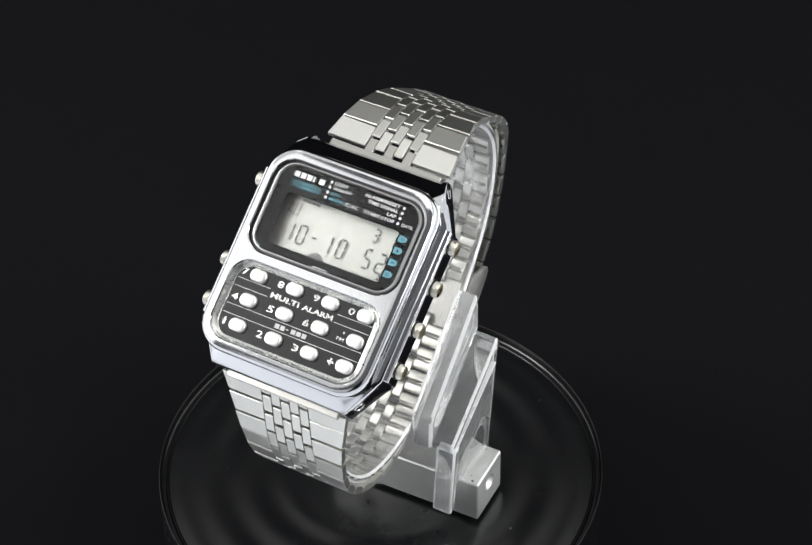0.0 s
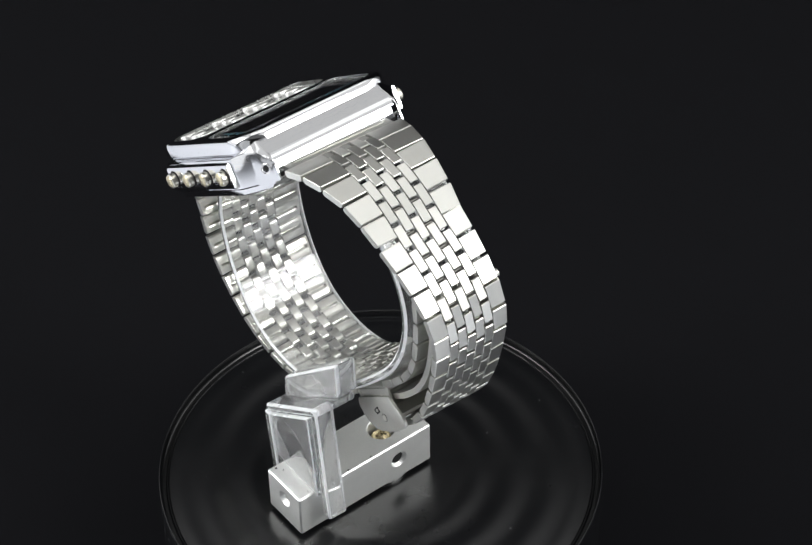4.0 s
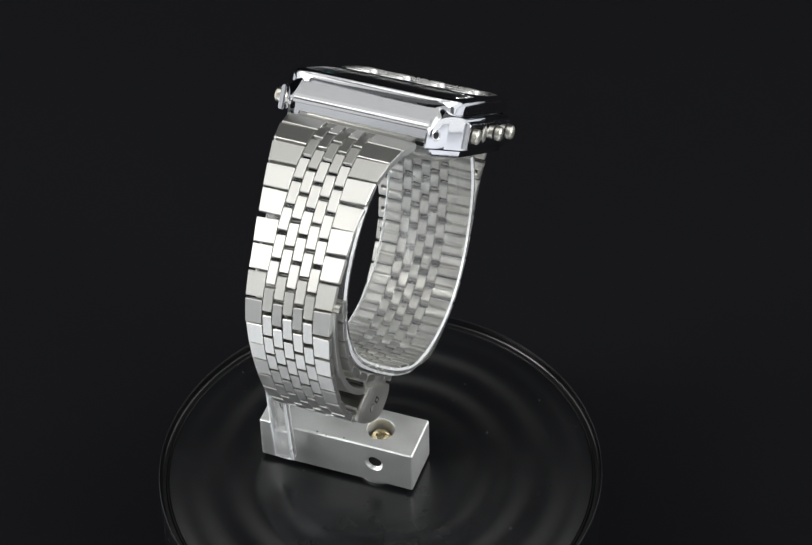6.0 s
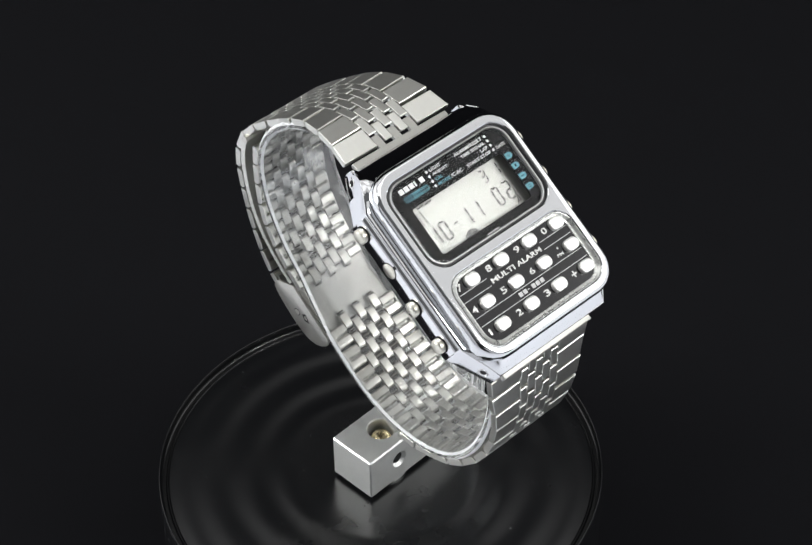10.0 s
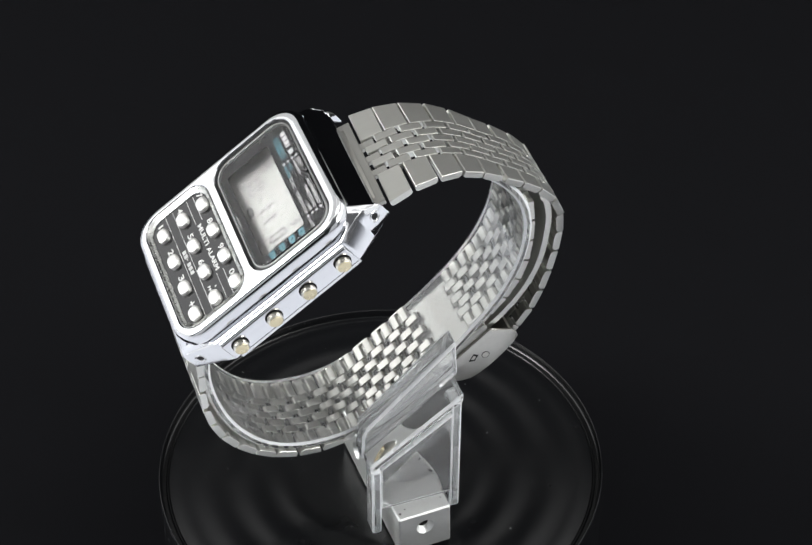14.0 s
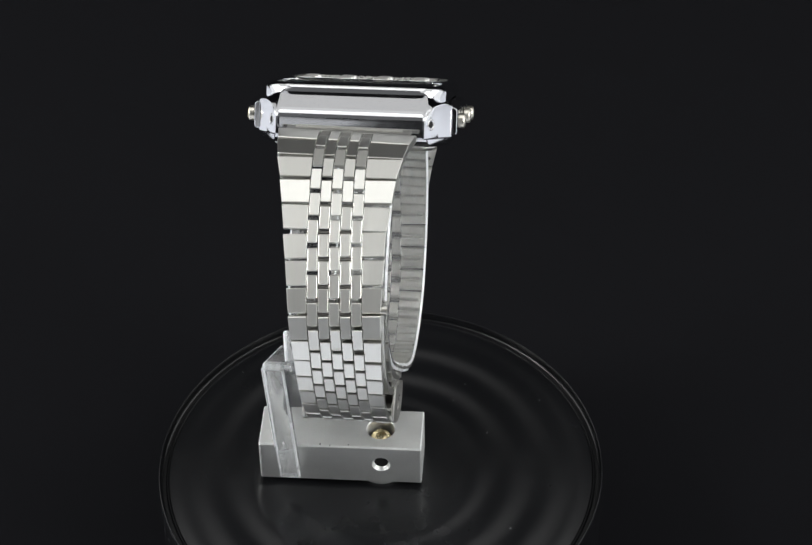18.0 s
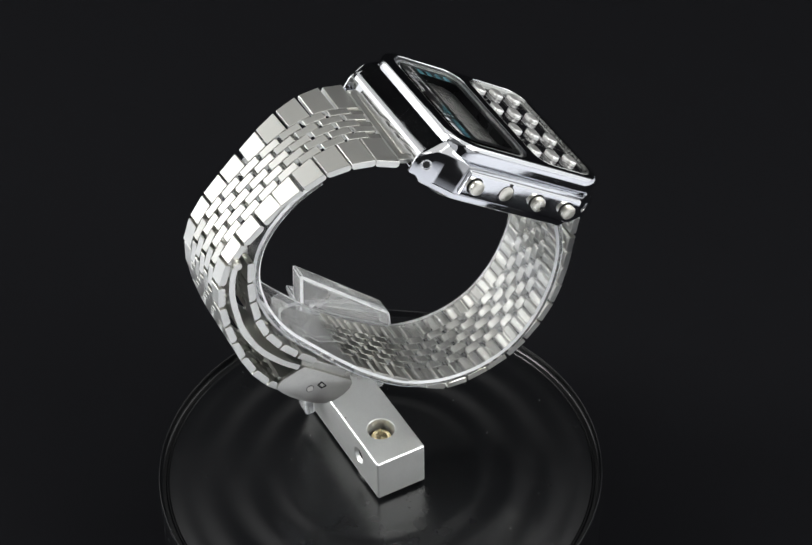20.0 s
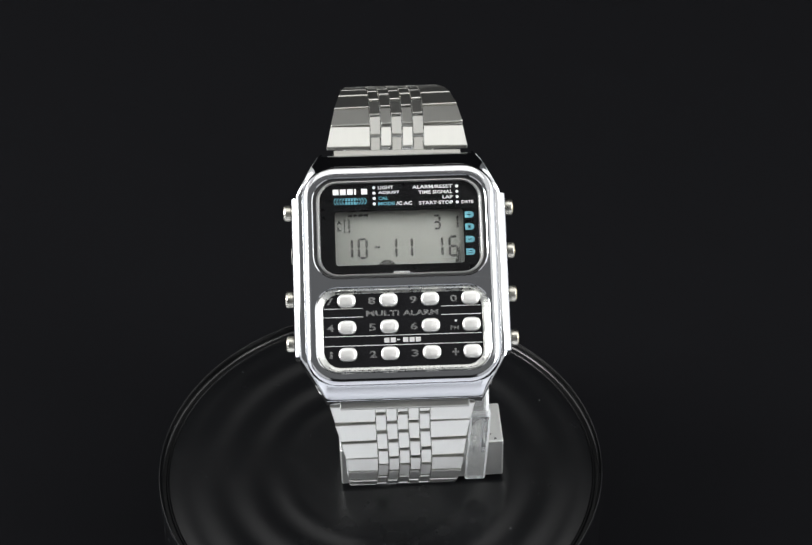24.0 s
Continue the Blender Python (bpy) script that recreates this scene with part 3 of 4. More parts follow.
# the black print lies on the glass and leaves a window; the display sits well below it
bm = bmesh.new()
loops = [rrect(cu_, cv_, 13.75, hv - 0.5, 3, 4.6), rrect(cu_, cv_, 13.75, hv - 0.5, 3, 4.7), rrect(-0.06, 5.35, 10.78, 4.6, 0.5, 4.7), rrect(-0.06, 5.35, 10.78, 4.6, 0.5, 4.6)]
ring_loft(bm, loops + loops[:1])
bmesh.ops.remove_doubles(bm, verts=bm.verts[:], dist=0.001)
dial = part("dial_plate", bm, DIAL_BLACK, watch, "black printed dial plate", MG)
bm = bmesh.new()
ring_loft(bm, [rrect(cu_, cv_, 13.6, hv - 0.6, 2.9, 4.58), rrect(cu_, cv_, 13.6, hv - 0.6, 2.9, 1.5)])
part("display_well", bm, DIAL_BLACK, watch, "black wall round the sunken display", MG)
bm = bmesh.new()
ring_loft(bm, [rrect(cu_, cv_, 13.35, hv - 0.65, 3, 5.0), rrect(cu_, cv_, 13.3, hv - 0.68, 3, 5.35), rrect(cu_, cv_, 13.1, hv - 0.8, 3, 5.42)], True, True, True)
glass = part("glass", bm, GLASS, watch, "clear flat glass", MG, sharp=3)
glass.visible_shadow = False

LCDW, BED = 2.6, 2.36
bm = bmesh.new()
ring_loft(bm, [rrect(cu_, cv_, 13.5, hv - 0.62, 2.8, BED - 0.4), rrect(cu_, cv_, 13.5, hv - 0.62, 2.8, BED)], True, True, True)
lcd = part("display", bm, LCD, watch, "grey-green liquid crystal display", MG)
# the ink is laid out as it shows in the window and sunk to the display's depth
SUNK = Matrix.Translation((0.058, 0.469, 0)) @ Matrix.Diagonal((1.0059, 1.0059, 1, 1))


def segment_mesh(length, wide, flat):
    bm = bmesh.new()
    h, t = length / 2, wide / 2
    pts = [(-h, 0), (-h + t, -t), (h - t, -t), (h, 0), (h - t, t), (-h + t, t)]
    if not flat:
        pts = [(-q, p) for p, q in pts]
    prism(bm, pts, -0.03, 0.012, 2)
    return finish("segment", bm, INK)


SEG = {"a": (0, 1), "b": (1, 0.5), "c": (1, -0.5), "d": (0, -1), "e": (-1, -0.5), "f": (-1, 0.5), "g": (0, 0)}
DIGIT = {0: "abcdef", 1: "bc", 2: "abged", 3: "abgcd", 4: "fgbc", 5: "afgcd", 6: "afgedc", 7: "abc", 8: "abcdefg", 9: "abcdfg"}
MOVING = []


def digit(cu_, cv_, hw, hh, shows, wide=0.42):
    """Seven small bars; shows is a fixed digit or a function of the second that is up."""
    flat, tall = segment_mesh(2 * hw - 0.12, wide, True), segment_mesh(hh - 0.1, wide, False)
    for s, (dx, dy) in SEG.items():
        if not callable(shows):
            if s not in DIGIT[shows]:
                continue
        elif not any(s in DIGIT[shows(k)] for k in range(26)):
            continue
        rest = SUNK @ Matrix.Translation((cu_ + dx * hw, cv_ + dy * hh, LCDW))
        ob = place("segment", flat if s in "adg" else tall, lcd, rest)
        if callable(shows) and len({s in DIGIT[shows(k)] for k in range(26)}) > 1:
            MOVING.append((ob, rest, s, shows))


MID = 3.6
digit(-8.72, MID, 0.62, 1.62, 1)
digit(-6.30, MID, 0.66, 1.62, 0)
place("segment", segment_mesh(1.1, 0.34, True), lcd, SUNK @ Matrix.Translation((-3.85, 3.75, LCDW)))
digit(-1.30, MID, 0.62, 1.62, 1)
digit(1.32, MID, 0.62, 1.62, lambda k: 0 if 52 + k < 60 else 1)
digit(6.40, MID, 0.62, 1.62, lambda k: ((52 + k) % 60) // 10)
digit(8.92, MID, 0.66, 1.62, lambda k: (52 + k) % 10)
digit(6.25, 7.80, 0.5, 1.12, 3, 0.36)
digit(9.25, 7.80, 0.5, 1.12, 1, 0.36)
for ch, u, v, s in (("A", -10.5, 8.15, 0.78), ("L", -10.45, 7.0, 0.74), ("2", -8.75, 8.3, 0.52), ("3", -8.75, 7.45, 0.52), ("4", -8.75, 6.55, 0.52)):
    part("alarm_mark", letters(ch, u, u + s, v - 0.34, v + 0.38, LCDW, 0.012, 0.05), INK, lcd, "", SUNK)
bm = bmesh.new()
box(bm, -9.35, -9.2, 6.3, 8.7, LCDW - 0.02, LCDW + 0.012)
for v in (6.5, 7.5, 8.5):
    box(bm, -9.2, -8.95, v - 0.06, v + 0.06, LCDW - 0.02, LCDW + 0.012)
part("alarm_bracket", bm, INK, lcd, "", SUNK)
bm = bmesh.new()
for u0, u1 in ((-8.6, -7.9), (-7.7, -7.1), (-6.9, -6.1), (-6.0, -5.2)):
    box(bm, u0, u1, 9.1, 9.5, LCDW - 0.02, LCDW + 0.012)
part("day_mark", bm, INK, lcd, "", SUNK)
bm = bmesh.new()
ring_loft(bm, [rrect(cu_, cv_, 13.5, hv - 0.62, 2.8, LCDW + 0.04), rrect(cu_, cv_, 13.5, hv - 0.62, 2.8, LCDW + 0.08)], True, True, True)
film_sheet = part("polariser_film", bm, FILM, lcd, "matt clear film over the display")
film_sheet.visible_shadow = False
# dark leak marks at the display's edge
bm = bmesh.new()
pts = [(-4.0 + 3.4 * k / 12, 0.20 + 1.38 * math.sin(math.pi * k / 12) ** 0.6) for k in range(13)]
prism(bm, pts[::-1], LCDW - 0.02, LCDW + 0.010, 2)
prism(bm, [(10.02, 0.78), (10.02, 4.3), (9.85, 3.0), (9.55, 2.2), (9.2, 1.2), (9.0, 0.78)][::-1], LCDW - 0.02, LCDW + 0.010, 2)
part("leak_stain", bm, INK, lcd, "dark bleed stain at the display's edge", SUNK)

DW = 4.70


def bars(name, rects, material, parent, w):
    bm = bmesh.new()
    for u0, u1, v0, v1 in rects:
        box(bm, u0, u1, v0, v1, w - 0.02, w + 0.02)
    return part(name, bm, material, parent)


PRINT = [("LIGHT", -3.44, -0.85, 13.75, 14.35, WHITEINK), ("ADJUST", -3.44, 0.20, 12.82, 13.42, WHITEINK), ("CAL", -3.44, -1.75, 11.90, 12.48, BLUEINK),
         ("MODE", -3.44, -0.65, 10.96, 11.54, BLUEINK), ("/C\u00b7AC", -0.45, 2.25, 10.92, 11.56, WHITEINK),
         ("ALARM/RESET", 2.36, 9.13, 13.68, 14.28, WHITEINK), ("TIME SIGNAL", 3.35, 9.10, 12.76, 13.34, WHITEINK), ("LAP", 7.40, 9.12, 11.84, 12.42, WHITEINK),
         ("START\u00b7STOP", 3.40, 9.15, 10.90, 11.48, WHITEINK), ("DATE", 10.55, 12.55, 10.92, 11.46, WHITEINK)]
for word, u0, u1, v0, v1, ink in PRINT:
    part("print", letters(word, u0, u1, v0, v1, DW), ink, dial)
for u, v in [(-4.12, 14.05), (-4.12, 13.12), (-4.12, 12.19), (-4.12, 11.26), (9.85, 13.95), (9.85, 13.03), (9.85, 12.11), (9.85, 11.18)]:
    bm = bmesh.new()
    lathe(bm, [(0.26, DW - 0.02), (0.26, DW + 0.02), (0.0005, DW + 0.02)], 14, (u, v))
    part("print_dot", bm, WHITEINK, dial)
# maker's mark as five plain shapes, and the pale blue striped mark under it
bars("maker_mark", [(-11.05 + 1.2 * k, -11.05 + 1.2 * k + (0.98 if k != 3 else 0.32), 12.95, 13.90) for k in range(5)], WHITEINK, dial, DW)
bm = bmesh.new()
for v, lean in ((11.22, -1), (11.86, 1)):
    for k in range(12):
        u, wd = -10.85 + 0.47 * k, 0.19 if k < 4 or k > 7 else 0.33
        sl = 0.0 if 3 < k < 8 else (0.16 if k < 4 else -0.16) * lean
        prism(bm, [(u - sl, v), (u + wd - sl, v), (u + wd + sl, v + 0.5), (u + sl, v + 0.5)], DW - 0.02, DW + 0.02, 2)
part("blue_mark", bm, BLUEINK, dial, "pale blue striped mark")
for k, v in enumerate((8.95, 6.85, 4.70, 2.55)):
    bm = bmesh.new()
    prism(bm, [(11.0, v - 0.55), (12.1, v - 0.55), (12.5, v - 0.25), (12.5, v + 0.25), (12.1, v + 0.55), (11.0, v + 0.55)], DW - 0.02, DW + 0.02, 2)
    part("operator_mark", bm, BLUEINK, dial)
    rects = {0: [(11.4, 12.0, v - 0.06, v + 0.06), (11.62, 11.78, v + 0.2, v + 0.34), (11.62, 11.78, v - 0.34, v - 0.2)],
             2: [(11.4, 12.0, v - 0.08, v + 0.08)], 3: [(11.4, 12.0, v + 0.12, v + 0.26), (11.4, 12.0, v - 0.26, v - 0.12)]}.get(k)
    if rects:
        bars("operator_sign", rects, GLOSS_BLACK, dial, DW + 0.012)
    else:
        part("operator_sign", letters("x", 11.4, 12.0, v - 0.3, v + 0.3, DW, 0.035), GLOSS_BLACK, dial)
bars("small_print", [(-1.25 + 0.35 * k, -1.0 + 0.35 * k, -0.62, -0.42) for k in range(8)], WHITEINK, dial, DW)

# keypad: rim, black plate, lines, type and keys
cu_, cv_, hu, hv, r = PAD
bm = bmesh.new()
ring_loft(bm, [rrect(cu_, cv_, hu - 0.03, hv - 0.03, r, 4.2), rrect(cu_, cv_, hu - 0.03, hv - 0.03, r, 5.82), rrect(cu_, cv_, hu - 0.12, hv - 0.1, r - 0.06, 5.88), rrect(cu_, cv_, hu - 0.24, hv - 0.2, r - 0.15, 5.84),
               rrect(cu_, cv_, hu - 0.55, hv - 0.42, r - 0.4, 5.56), rrect(cu_, cv_, hu - 1.05, hv - 0.8, r - 0.75, 5.42), rrect(cu_, cv_, hu - 1.14, hv - 0.88, r - 0.82, 5.3), rrect(cu_, cv_, hu - 1.16, hv - 0.9, r - 0.85, 4.5)])
part("keypad_rim", bm, PALE_RIM, watch, "satin metal rim", MW)
bm = bmesh.new()
ring_loft(bm, [rrect(cu_, cv_, hu - 0.4, hv - 0.4, r - 0.5, 4.3), rrect(cu_, cv_, hu - 0.4, hv - 0.4, r - 0.5, 5.2)], True, True, True)
plate = part("keypad_plate", bm, GLOSS_BLACK, watch, "black keypad plate with fine white lines", MW)
KW = 5.2
lines = [(-13.0, 13.0, v - 0.06, v + 0.06) for v in (-11.28, -12.90)]
for v in (-6.60, -8.05):
    lines += [(-13.0, -6.6, v - 0.06, v + 0.06), (6.4, 13.0, v - 0.06, v + 0.06)]
bars("print_line", lines, WHITEINK, plate, KW)
part("print", letters("MULTI", -6.1, -0.6, -7.98, -7.05, KW, weight=0.03), FOIL, plate)
part("print", letters("ALARM", 0.0, 5.9, -8.02, -7.1, KW, weight=0.03), FOIL, plate)
bars("model_mark", [(-3.2 + 1.04 * k, -3.2 + 1.04 * k + (0.84 if k != 2 else 0.5), -12.5 if k != 2 else -12.15, -11.7 if k != 2 else -11.98) for k in range(6)], WHITEINK, plate, KW)
KEYU, KEYV = (-9.30, -2.30, 4.60, 11.35), (-5.35, -9.85, -14.40)
bm = bmesh.new()
ring_loft(bm, [rrect(0, 0, 1.52, 1.12, 1.0, -0.3), rrect(0, 0, 1.52, 1.12, 1.0, 0.62), rrect(0, 0, 1.46, 1.06, 0.95, 0.73), rrect(0, 0, 1.3, 0.9, 0.82, 0.82), rrect(0, 0, 0.95, 0.55, 0.52, 0.88)], True, True, True)
keymesh = finish("key", bm, KEYCAP, 40)
NAMES = (("7", "8", "9", "0"), ("4", "5", "6", "PM"), ("1", "2", "3", "+"))
for j, v in enumerate(KEYV):
    for i, u in enumerate(KEYU):
        place("key", keymesh, watch, MW @ Matrix.Translation((u, v, KW)))
        ch = NAMES[j][i]
        if ch == "PM":
            part("numeral", letters(ch, u - 3.5, u - 2.1, v - 0.75, v - 0.15, KW), FOIL, plate)
            bars("numeral", [(u - 2.75, u - 2.4, v + 0.55, v + 0.9)], WHITEINK, plate, KW)
        elif ch == "1":
            part("numeral", letters(ch, u - 3.0, u - 2.55, v - 0.55, v + 0.6, KW), FOIL, plate)
        else:
            part("numeral", letters(ch, u - 3.4, u - 2.2, v - 0.6, v + 0.6, KW), FOIL, plate)

# button strips and buttons on both sides
for s in (1, -1):
    bm = bmesh.new()
    pts = [(s * 17.0, -2.6), (s * 18.0, -2.5), (s * 18.15, -2.2), (s * 18.15, 1.65), (s * 17.95, 2.05), (s * 17.3, 2.3), (s * 17.0, 2.32)]
    prism(bm, pts if s > 0 else pts[::-1], -13.9, 13.4, 1, 0.12, 1)
    part("button_strip", bm, CHROME, watch, "raised chrome strip", MW, sharp=25)
    for k, v in enumerate((11.3, 3.75, -3.75, -11.3)):
        flush = s < 0 and k == 1
        bm = bmesh.new()
        if flush:
            lathe(bm, [(1.45, 0.0), (1.45, 0.12), (1.3, 0.2), (0.0005, 0.2)], 28)
        else:
            lathe(bm, [(1.15, -0.3), (1.15, 0.15), (1.32, 0.2), (1.36, 0.4), (1.36, 1.05), (1.27, 1.2), (1.15, 1.26), (0.0005, 1.26)], 28)
        turn = Matrix.Rotation(radians(90 * s), 4, "Y")
        button = part("button", bm, BUTTON, watch, "", MW @ Matrix.Translation((s * 18.15, v, -0.1)) @ turn)
        if flush:
            bm = bmesh.new()
            lathe(bm, [(1.62, 0.0), (1.62, 0.03), (1.45, 0.04), (1.45, 0.0)], 28)
            box(bm, 1.5, 2.05, -0.5, 0.15, -0.1, 0.03)
            part("button_well", bm, HOLE_SHADE, watch, "keyhole-shaped groove", MW @ Matrix.Translation((s * 18.15, v, -0.1)) @ turn)
        else:
            bm = bmesh.new()
            lathe(bm, [(1.18, 1.25), (1.12, 1.33), (0.8, 1.38), (0.0005, 1.4)], 28)
            part("button_cap", bm, BRASSY if s > 0 else BUTTON, button, "worn face showing brass" if s > 0 else "")
            bm = bmesh.new()
            lathe(bm, [(1.6, 0.0), (1.6, 0.05), (1.3, 0.06), (1.3, 0.0)], 28)
            part("button_well", bm, HOLE_SHADE, watch, "", MW @ Matrix.Translation((s * 18.15, v, -0.1)) @ turn)

# case back
bm = bmesh.new()
ring_loft(bm, [rrect(0, 0, 14.5, 15.5, 3, -4.4), rrect(0, 0, 14.5, 15.5, 3, -5.0), rrect(0, 0, 13.6, 14.6, 2.6, -5.6)], True, True, True)
part("case_back", bm, STEEL, watch, "flat steel case back", MW)

# ---- the bracelet ----
PITCH, THICK = 4.7, 1.35
COL = 1.86


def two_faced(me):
    """The outside is brushed, the folded inside is left smooth, its recesses get a darker colour as painted shade."""
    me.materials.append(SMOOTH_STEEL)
    me.materials.append(GAP_SHADE_STEEL)
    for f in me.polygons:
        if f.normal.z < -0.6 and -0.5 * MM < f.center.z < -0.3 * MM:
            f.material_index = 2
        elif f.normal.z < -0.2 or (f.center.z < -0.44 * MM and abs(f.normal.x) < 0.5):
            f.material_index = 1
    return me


def link_mesh(length, name):
    """One folded centre link, 1 mm wide: flat outside, a rounded lobe inside."""
    h, t = length / 2, THICK
    k = h - 0.40
    prof = [(-h + 0.12, 0), (h - 0.12, 0), (h, -0.12), (h, -0.32), (h - 0.1, -0.42), (k, -0.46), (k, -t + 0.42), (k - 0.14, -t + 0.2), (k - 0.38, -t + 0.06), (k - 0.75, -t),
            (-k + 0.75, -t), (-k + 0.38, -t + 0.06), (-k + 0.14, -t + 0.2), (-k, -t + 0.42), (-k, -0.46), (-h + 0.1, -0.42), (-h, -0.32), (-h, -0.12)]
    bm = bmesh.new()
    loops = []
    for x, k in ((-0.5, 0.94), (-0.46, 1.0), (0.46, 1.0), (0.5, 0.94)):
        loops.append([(x, p * (1 - (1 - k) * 0.6), (q + t / 2) * k - t / 2) for p, q in prof])
    ring_loft(bm, loops, True, True, True)
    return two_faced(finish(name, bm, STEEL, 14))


def side_mesh(length, w0, w1, sg):
    """One wide side link that narrows from w0 to w1; inside it is grooved across, save at its outer end."""
    h, t = length / 2, THICK
    bm = bmesh.new()
    loops = []
    for f, k, groove in ((0.0, 0.95, 1), (0.012, 1.0, 1), (0.84, 1.0, 1), (0.88, 1.0, 0), (0.985, 1.0, 0), (1.0, 0.9, 0)):
        g = 0.85 * groove
        prof = [(-h + 0.12, 0), (h - 0.12, 0), (h, -0.12), (h, -t + 0.45), (h - 0.3, -t + 0.08), (h - 0.7, -t), (0.55, -t), (0.3, -t + 0.2 * g), (0.16, -t + g),
                (-0.16, -t + g), (-0.3, -t + 0.2 * g), (-0.55, -t), (-h + 0.7, -t), (-h + 0.3, -t + 0.08), (-h, -t + 0.45), (-h, -0.12)]
        loops.append([(sg * f * (w0 + (w1 - w0) * (p + h) / (2 * h)), p, (q + t / 2) * k - t / 2) for p, q in prof])
    ring_loft(bm, loops, True, True, True)
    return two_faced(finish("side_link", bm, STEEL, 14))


CENTRE = link_mesh(PITCH - 0.74, "centre_link")
bm = bmesh.new()
lathe(bm, [(0.3, -1.0), (0.3, 1.0)], 10, (0.0, -0.9), 0)
# the pins are coloured dark too, as shade in the gaps
PIN = finish("hinge_pin", bm, GAP_SHADE_STEEL, 40)


def frame_on(at, s):
    p = at(s)
    tg = (at(s + 2.0) - at(s - 2.0)).normalized()
    nr = Vector((0, -tg.z, tg.y)).normalized()
    sd = tg.cross(nr)
    return Matrix(((sd.x, tg.x, nr.x, p.x), (sd.y, tg.y, nr.y, p.y), (sd.z, tg.z, nr.z, p.z), (0, 0, 0, 1)))


def bracelet(pts, rows, start, lag=-0.5, PITCH=PITCH):
    """Rows of two wide side links and five narrow centre links along a path of (x, y, z, half width)."""
    at, length = smooth_path([p[:3] for p in pts], 1)
    def half(s):
        f = min(max(s / length, 0), 1) * (len(pts) - 1)
        k = min(int(f), len(pts) - 2)
        return pts[k][3] * (1 - f + k) + pts[k + 1][3] * (f - k)
    for i in range(rows):
        s = start + (i + 0.5) * PITCH
        m, hw = frame_on(at, s), half(s)
        inner = COL * 2.5 + 0.06
        w0, w1 = half(s - PITCH / 2) - inner, half(s + PITCH / 2) - inner
        for sg in (1, -1):
            place("side_link", side_mesh(PITCH - 0.5, w0, w1, sg), watch, m @ Matrix.Translation((sg * inner, 0, 0)))
        place("hinge_pin", PIN, watch, frame_on(at, s + PITCH / 2) @ Matrix.Diagonal((4.9, 1, 1, 1)))
        for c in (-2, -1, 0, 1, 2):
            sc = s if c in (-1, 1) else s + lag * PITCH
            mc = m if c in (-1, 1) else frame_on(at, sc)
            if i == rows - 1 and lag < 0 and c not in (-1, 1):
                place("centre_link", CENTRE, watch, frame_on(at, s - lag * PITCH) @ Matrix.Translation((c * COL, 0, 0)) @ Matrix.Diagonal((COL - 0.2, 1, 1, 1)))
            place("centre_link", CENTRE, watch, mc @ Matrix.Translation((c * COL, 0, 0)) @ Matrix.Diagonal((COL - 0.2, 1, 1, 1)))
    return at


UPPER = [(4.4, -2.6, 113.0, 12.2), (4.5, 2.6, 114.6, 11.5), (4.45, 7.3, 114.8, 10.8), (4.3, 12.0, 113.8, 9.9), (4.1, 16.3, 111.6, 9.3), (4.0, 20.3, 108.9, 8.7),
         (3.6, 24.3, 106.0, 8.35), (3.3, 28.3, 102.5, 8.05), (3.0, 31.3, 98.2, 7.8), (2.65, 32.4, 93.1, 7.65), (2.6, 32.0, 87.9, 7.5), (2.55, 31.0, 83.0, 7.42),
         (2.5, 29.7, 78.4, 7.36), (2.4, 28.0, 74.1, 7.3), (2.3, 26.1, 70.7, 7.25), (2.2, 23.6, 67.6, 7.2), (2.2, 21.0, 65.4, 7.2)]
LOWER = [(3.8, -38.0, 87.0, 12.3), (3.8, -37.6, 80.6, 11.5), (3.95, -37.5, 75.7, 10.6), (4.0, -36.8, 70.7, 10.1), (3.8, -35.3, 65.8, 9.7), (3.6, -32.8, 61.3, 9.45),
         (3.4, -29.4, 57.5, 9.3), (3.2, -25.3, 54.5, 9.15), (3.1, -20.5, 52.6, 9.0), (2.9, -15.5, 51.8, 8.9), (2.7, -10.8, 52.2, 8.7), (2.6, -6.5, 54.4, 8.5),
         (2.4, -1.8, 57.6, 8.4), (2.3, 3.0, 61.2, 8.2), (2.2, 8.0, 65.4, 8.1)]
INNER = [(2.4, 26.4, 101.4, 7.7), (2.4, 26.7, 98.0, 7.7), (2.4, 26.9, 92.8, 7.7), (2.3, 26.2, 86.4, 7.7), (2.2, 24.7, 81.8, 7.7), (2.1, 22.2, 77.6, 7.7), (2.0, 18.9, 73.8, 7.7), (2.0, 16.4, 71.4, 7.7)]
up_at = bracelet(UPPER, 16, 0.42, 0.5, 4.72)
bracelet(LOWER[::-1], 16, -0.15, -0.5, 4.67)
bracelet(INNER, 7, 1.6)

# end pieces that join the bracelet to the case: a plate with three tongues between the first links
bm = bmesh.new()
box(bm, -10.9, 10.9, -3.4, -0.12, -1.2, -0.28, 0.1, 1)
for c in (-2, 0, 2):
    box(bm, c * COL - 0.82, c * COL + 0.82, -0.2, PITCH / 2 + 0.1, -1.15, -0.30, 0.1, 1)
part("end_piece", bm, DULL_STEEL, watch, "notched steel end piece between the lugs", frame_on(up_at, 0.3))
bm = bmesh.new()
box(bm, -9.4, 9.4, -2.7, -1.5, -0.4, -0.06, 0.12, 2)
part("end_bar", bm, DULL_STEEL, watch, "raised bar across the end piece", frame_on(up_at, 0.3))
# solid black block that paints the shade of the hollow between the lugs
bm = bmesh.new()
box(bm, -12.6, 12.6, 19.2, 20.4, -2.8, 0.1)
part("lug_gap", bm, HOLE_SHADE, watch, "black block as the shade between the lugs", MW)
bm = bmesh.new()
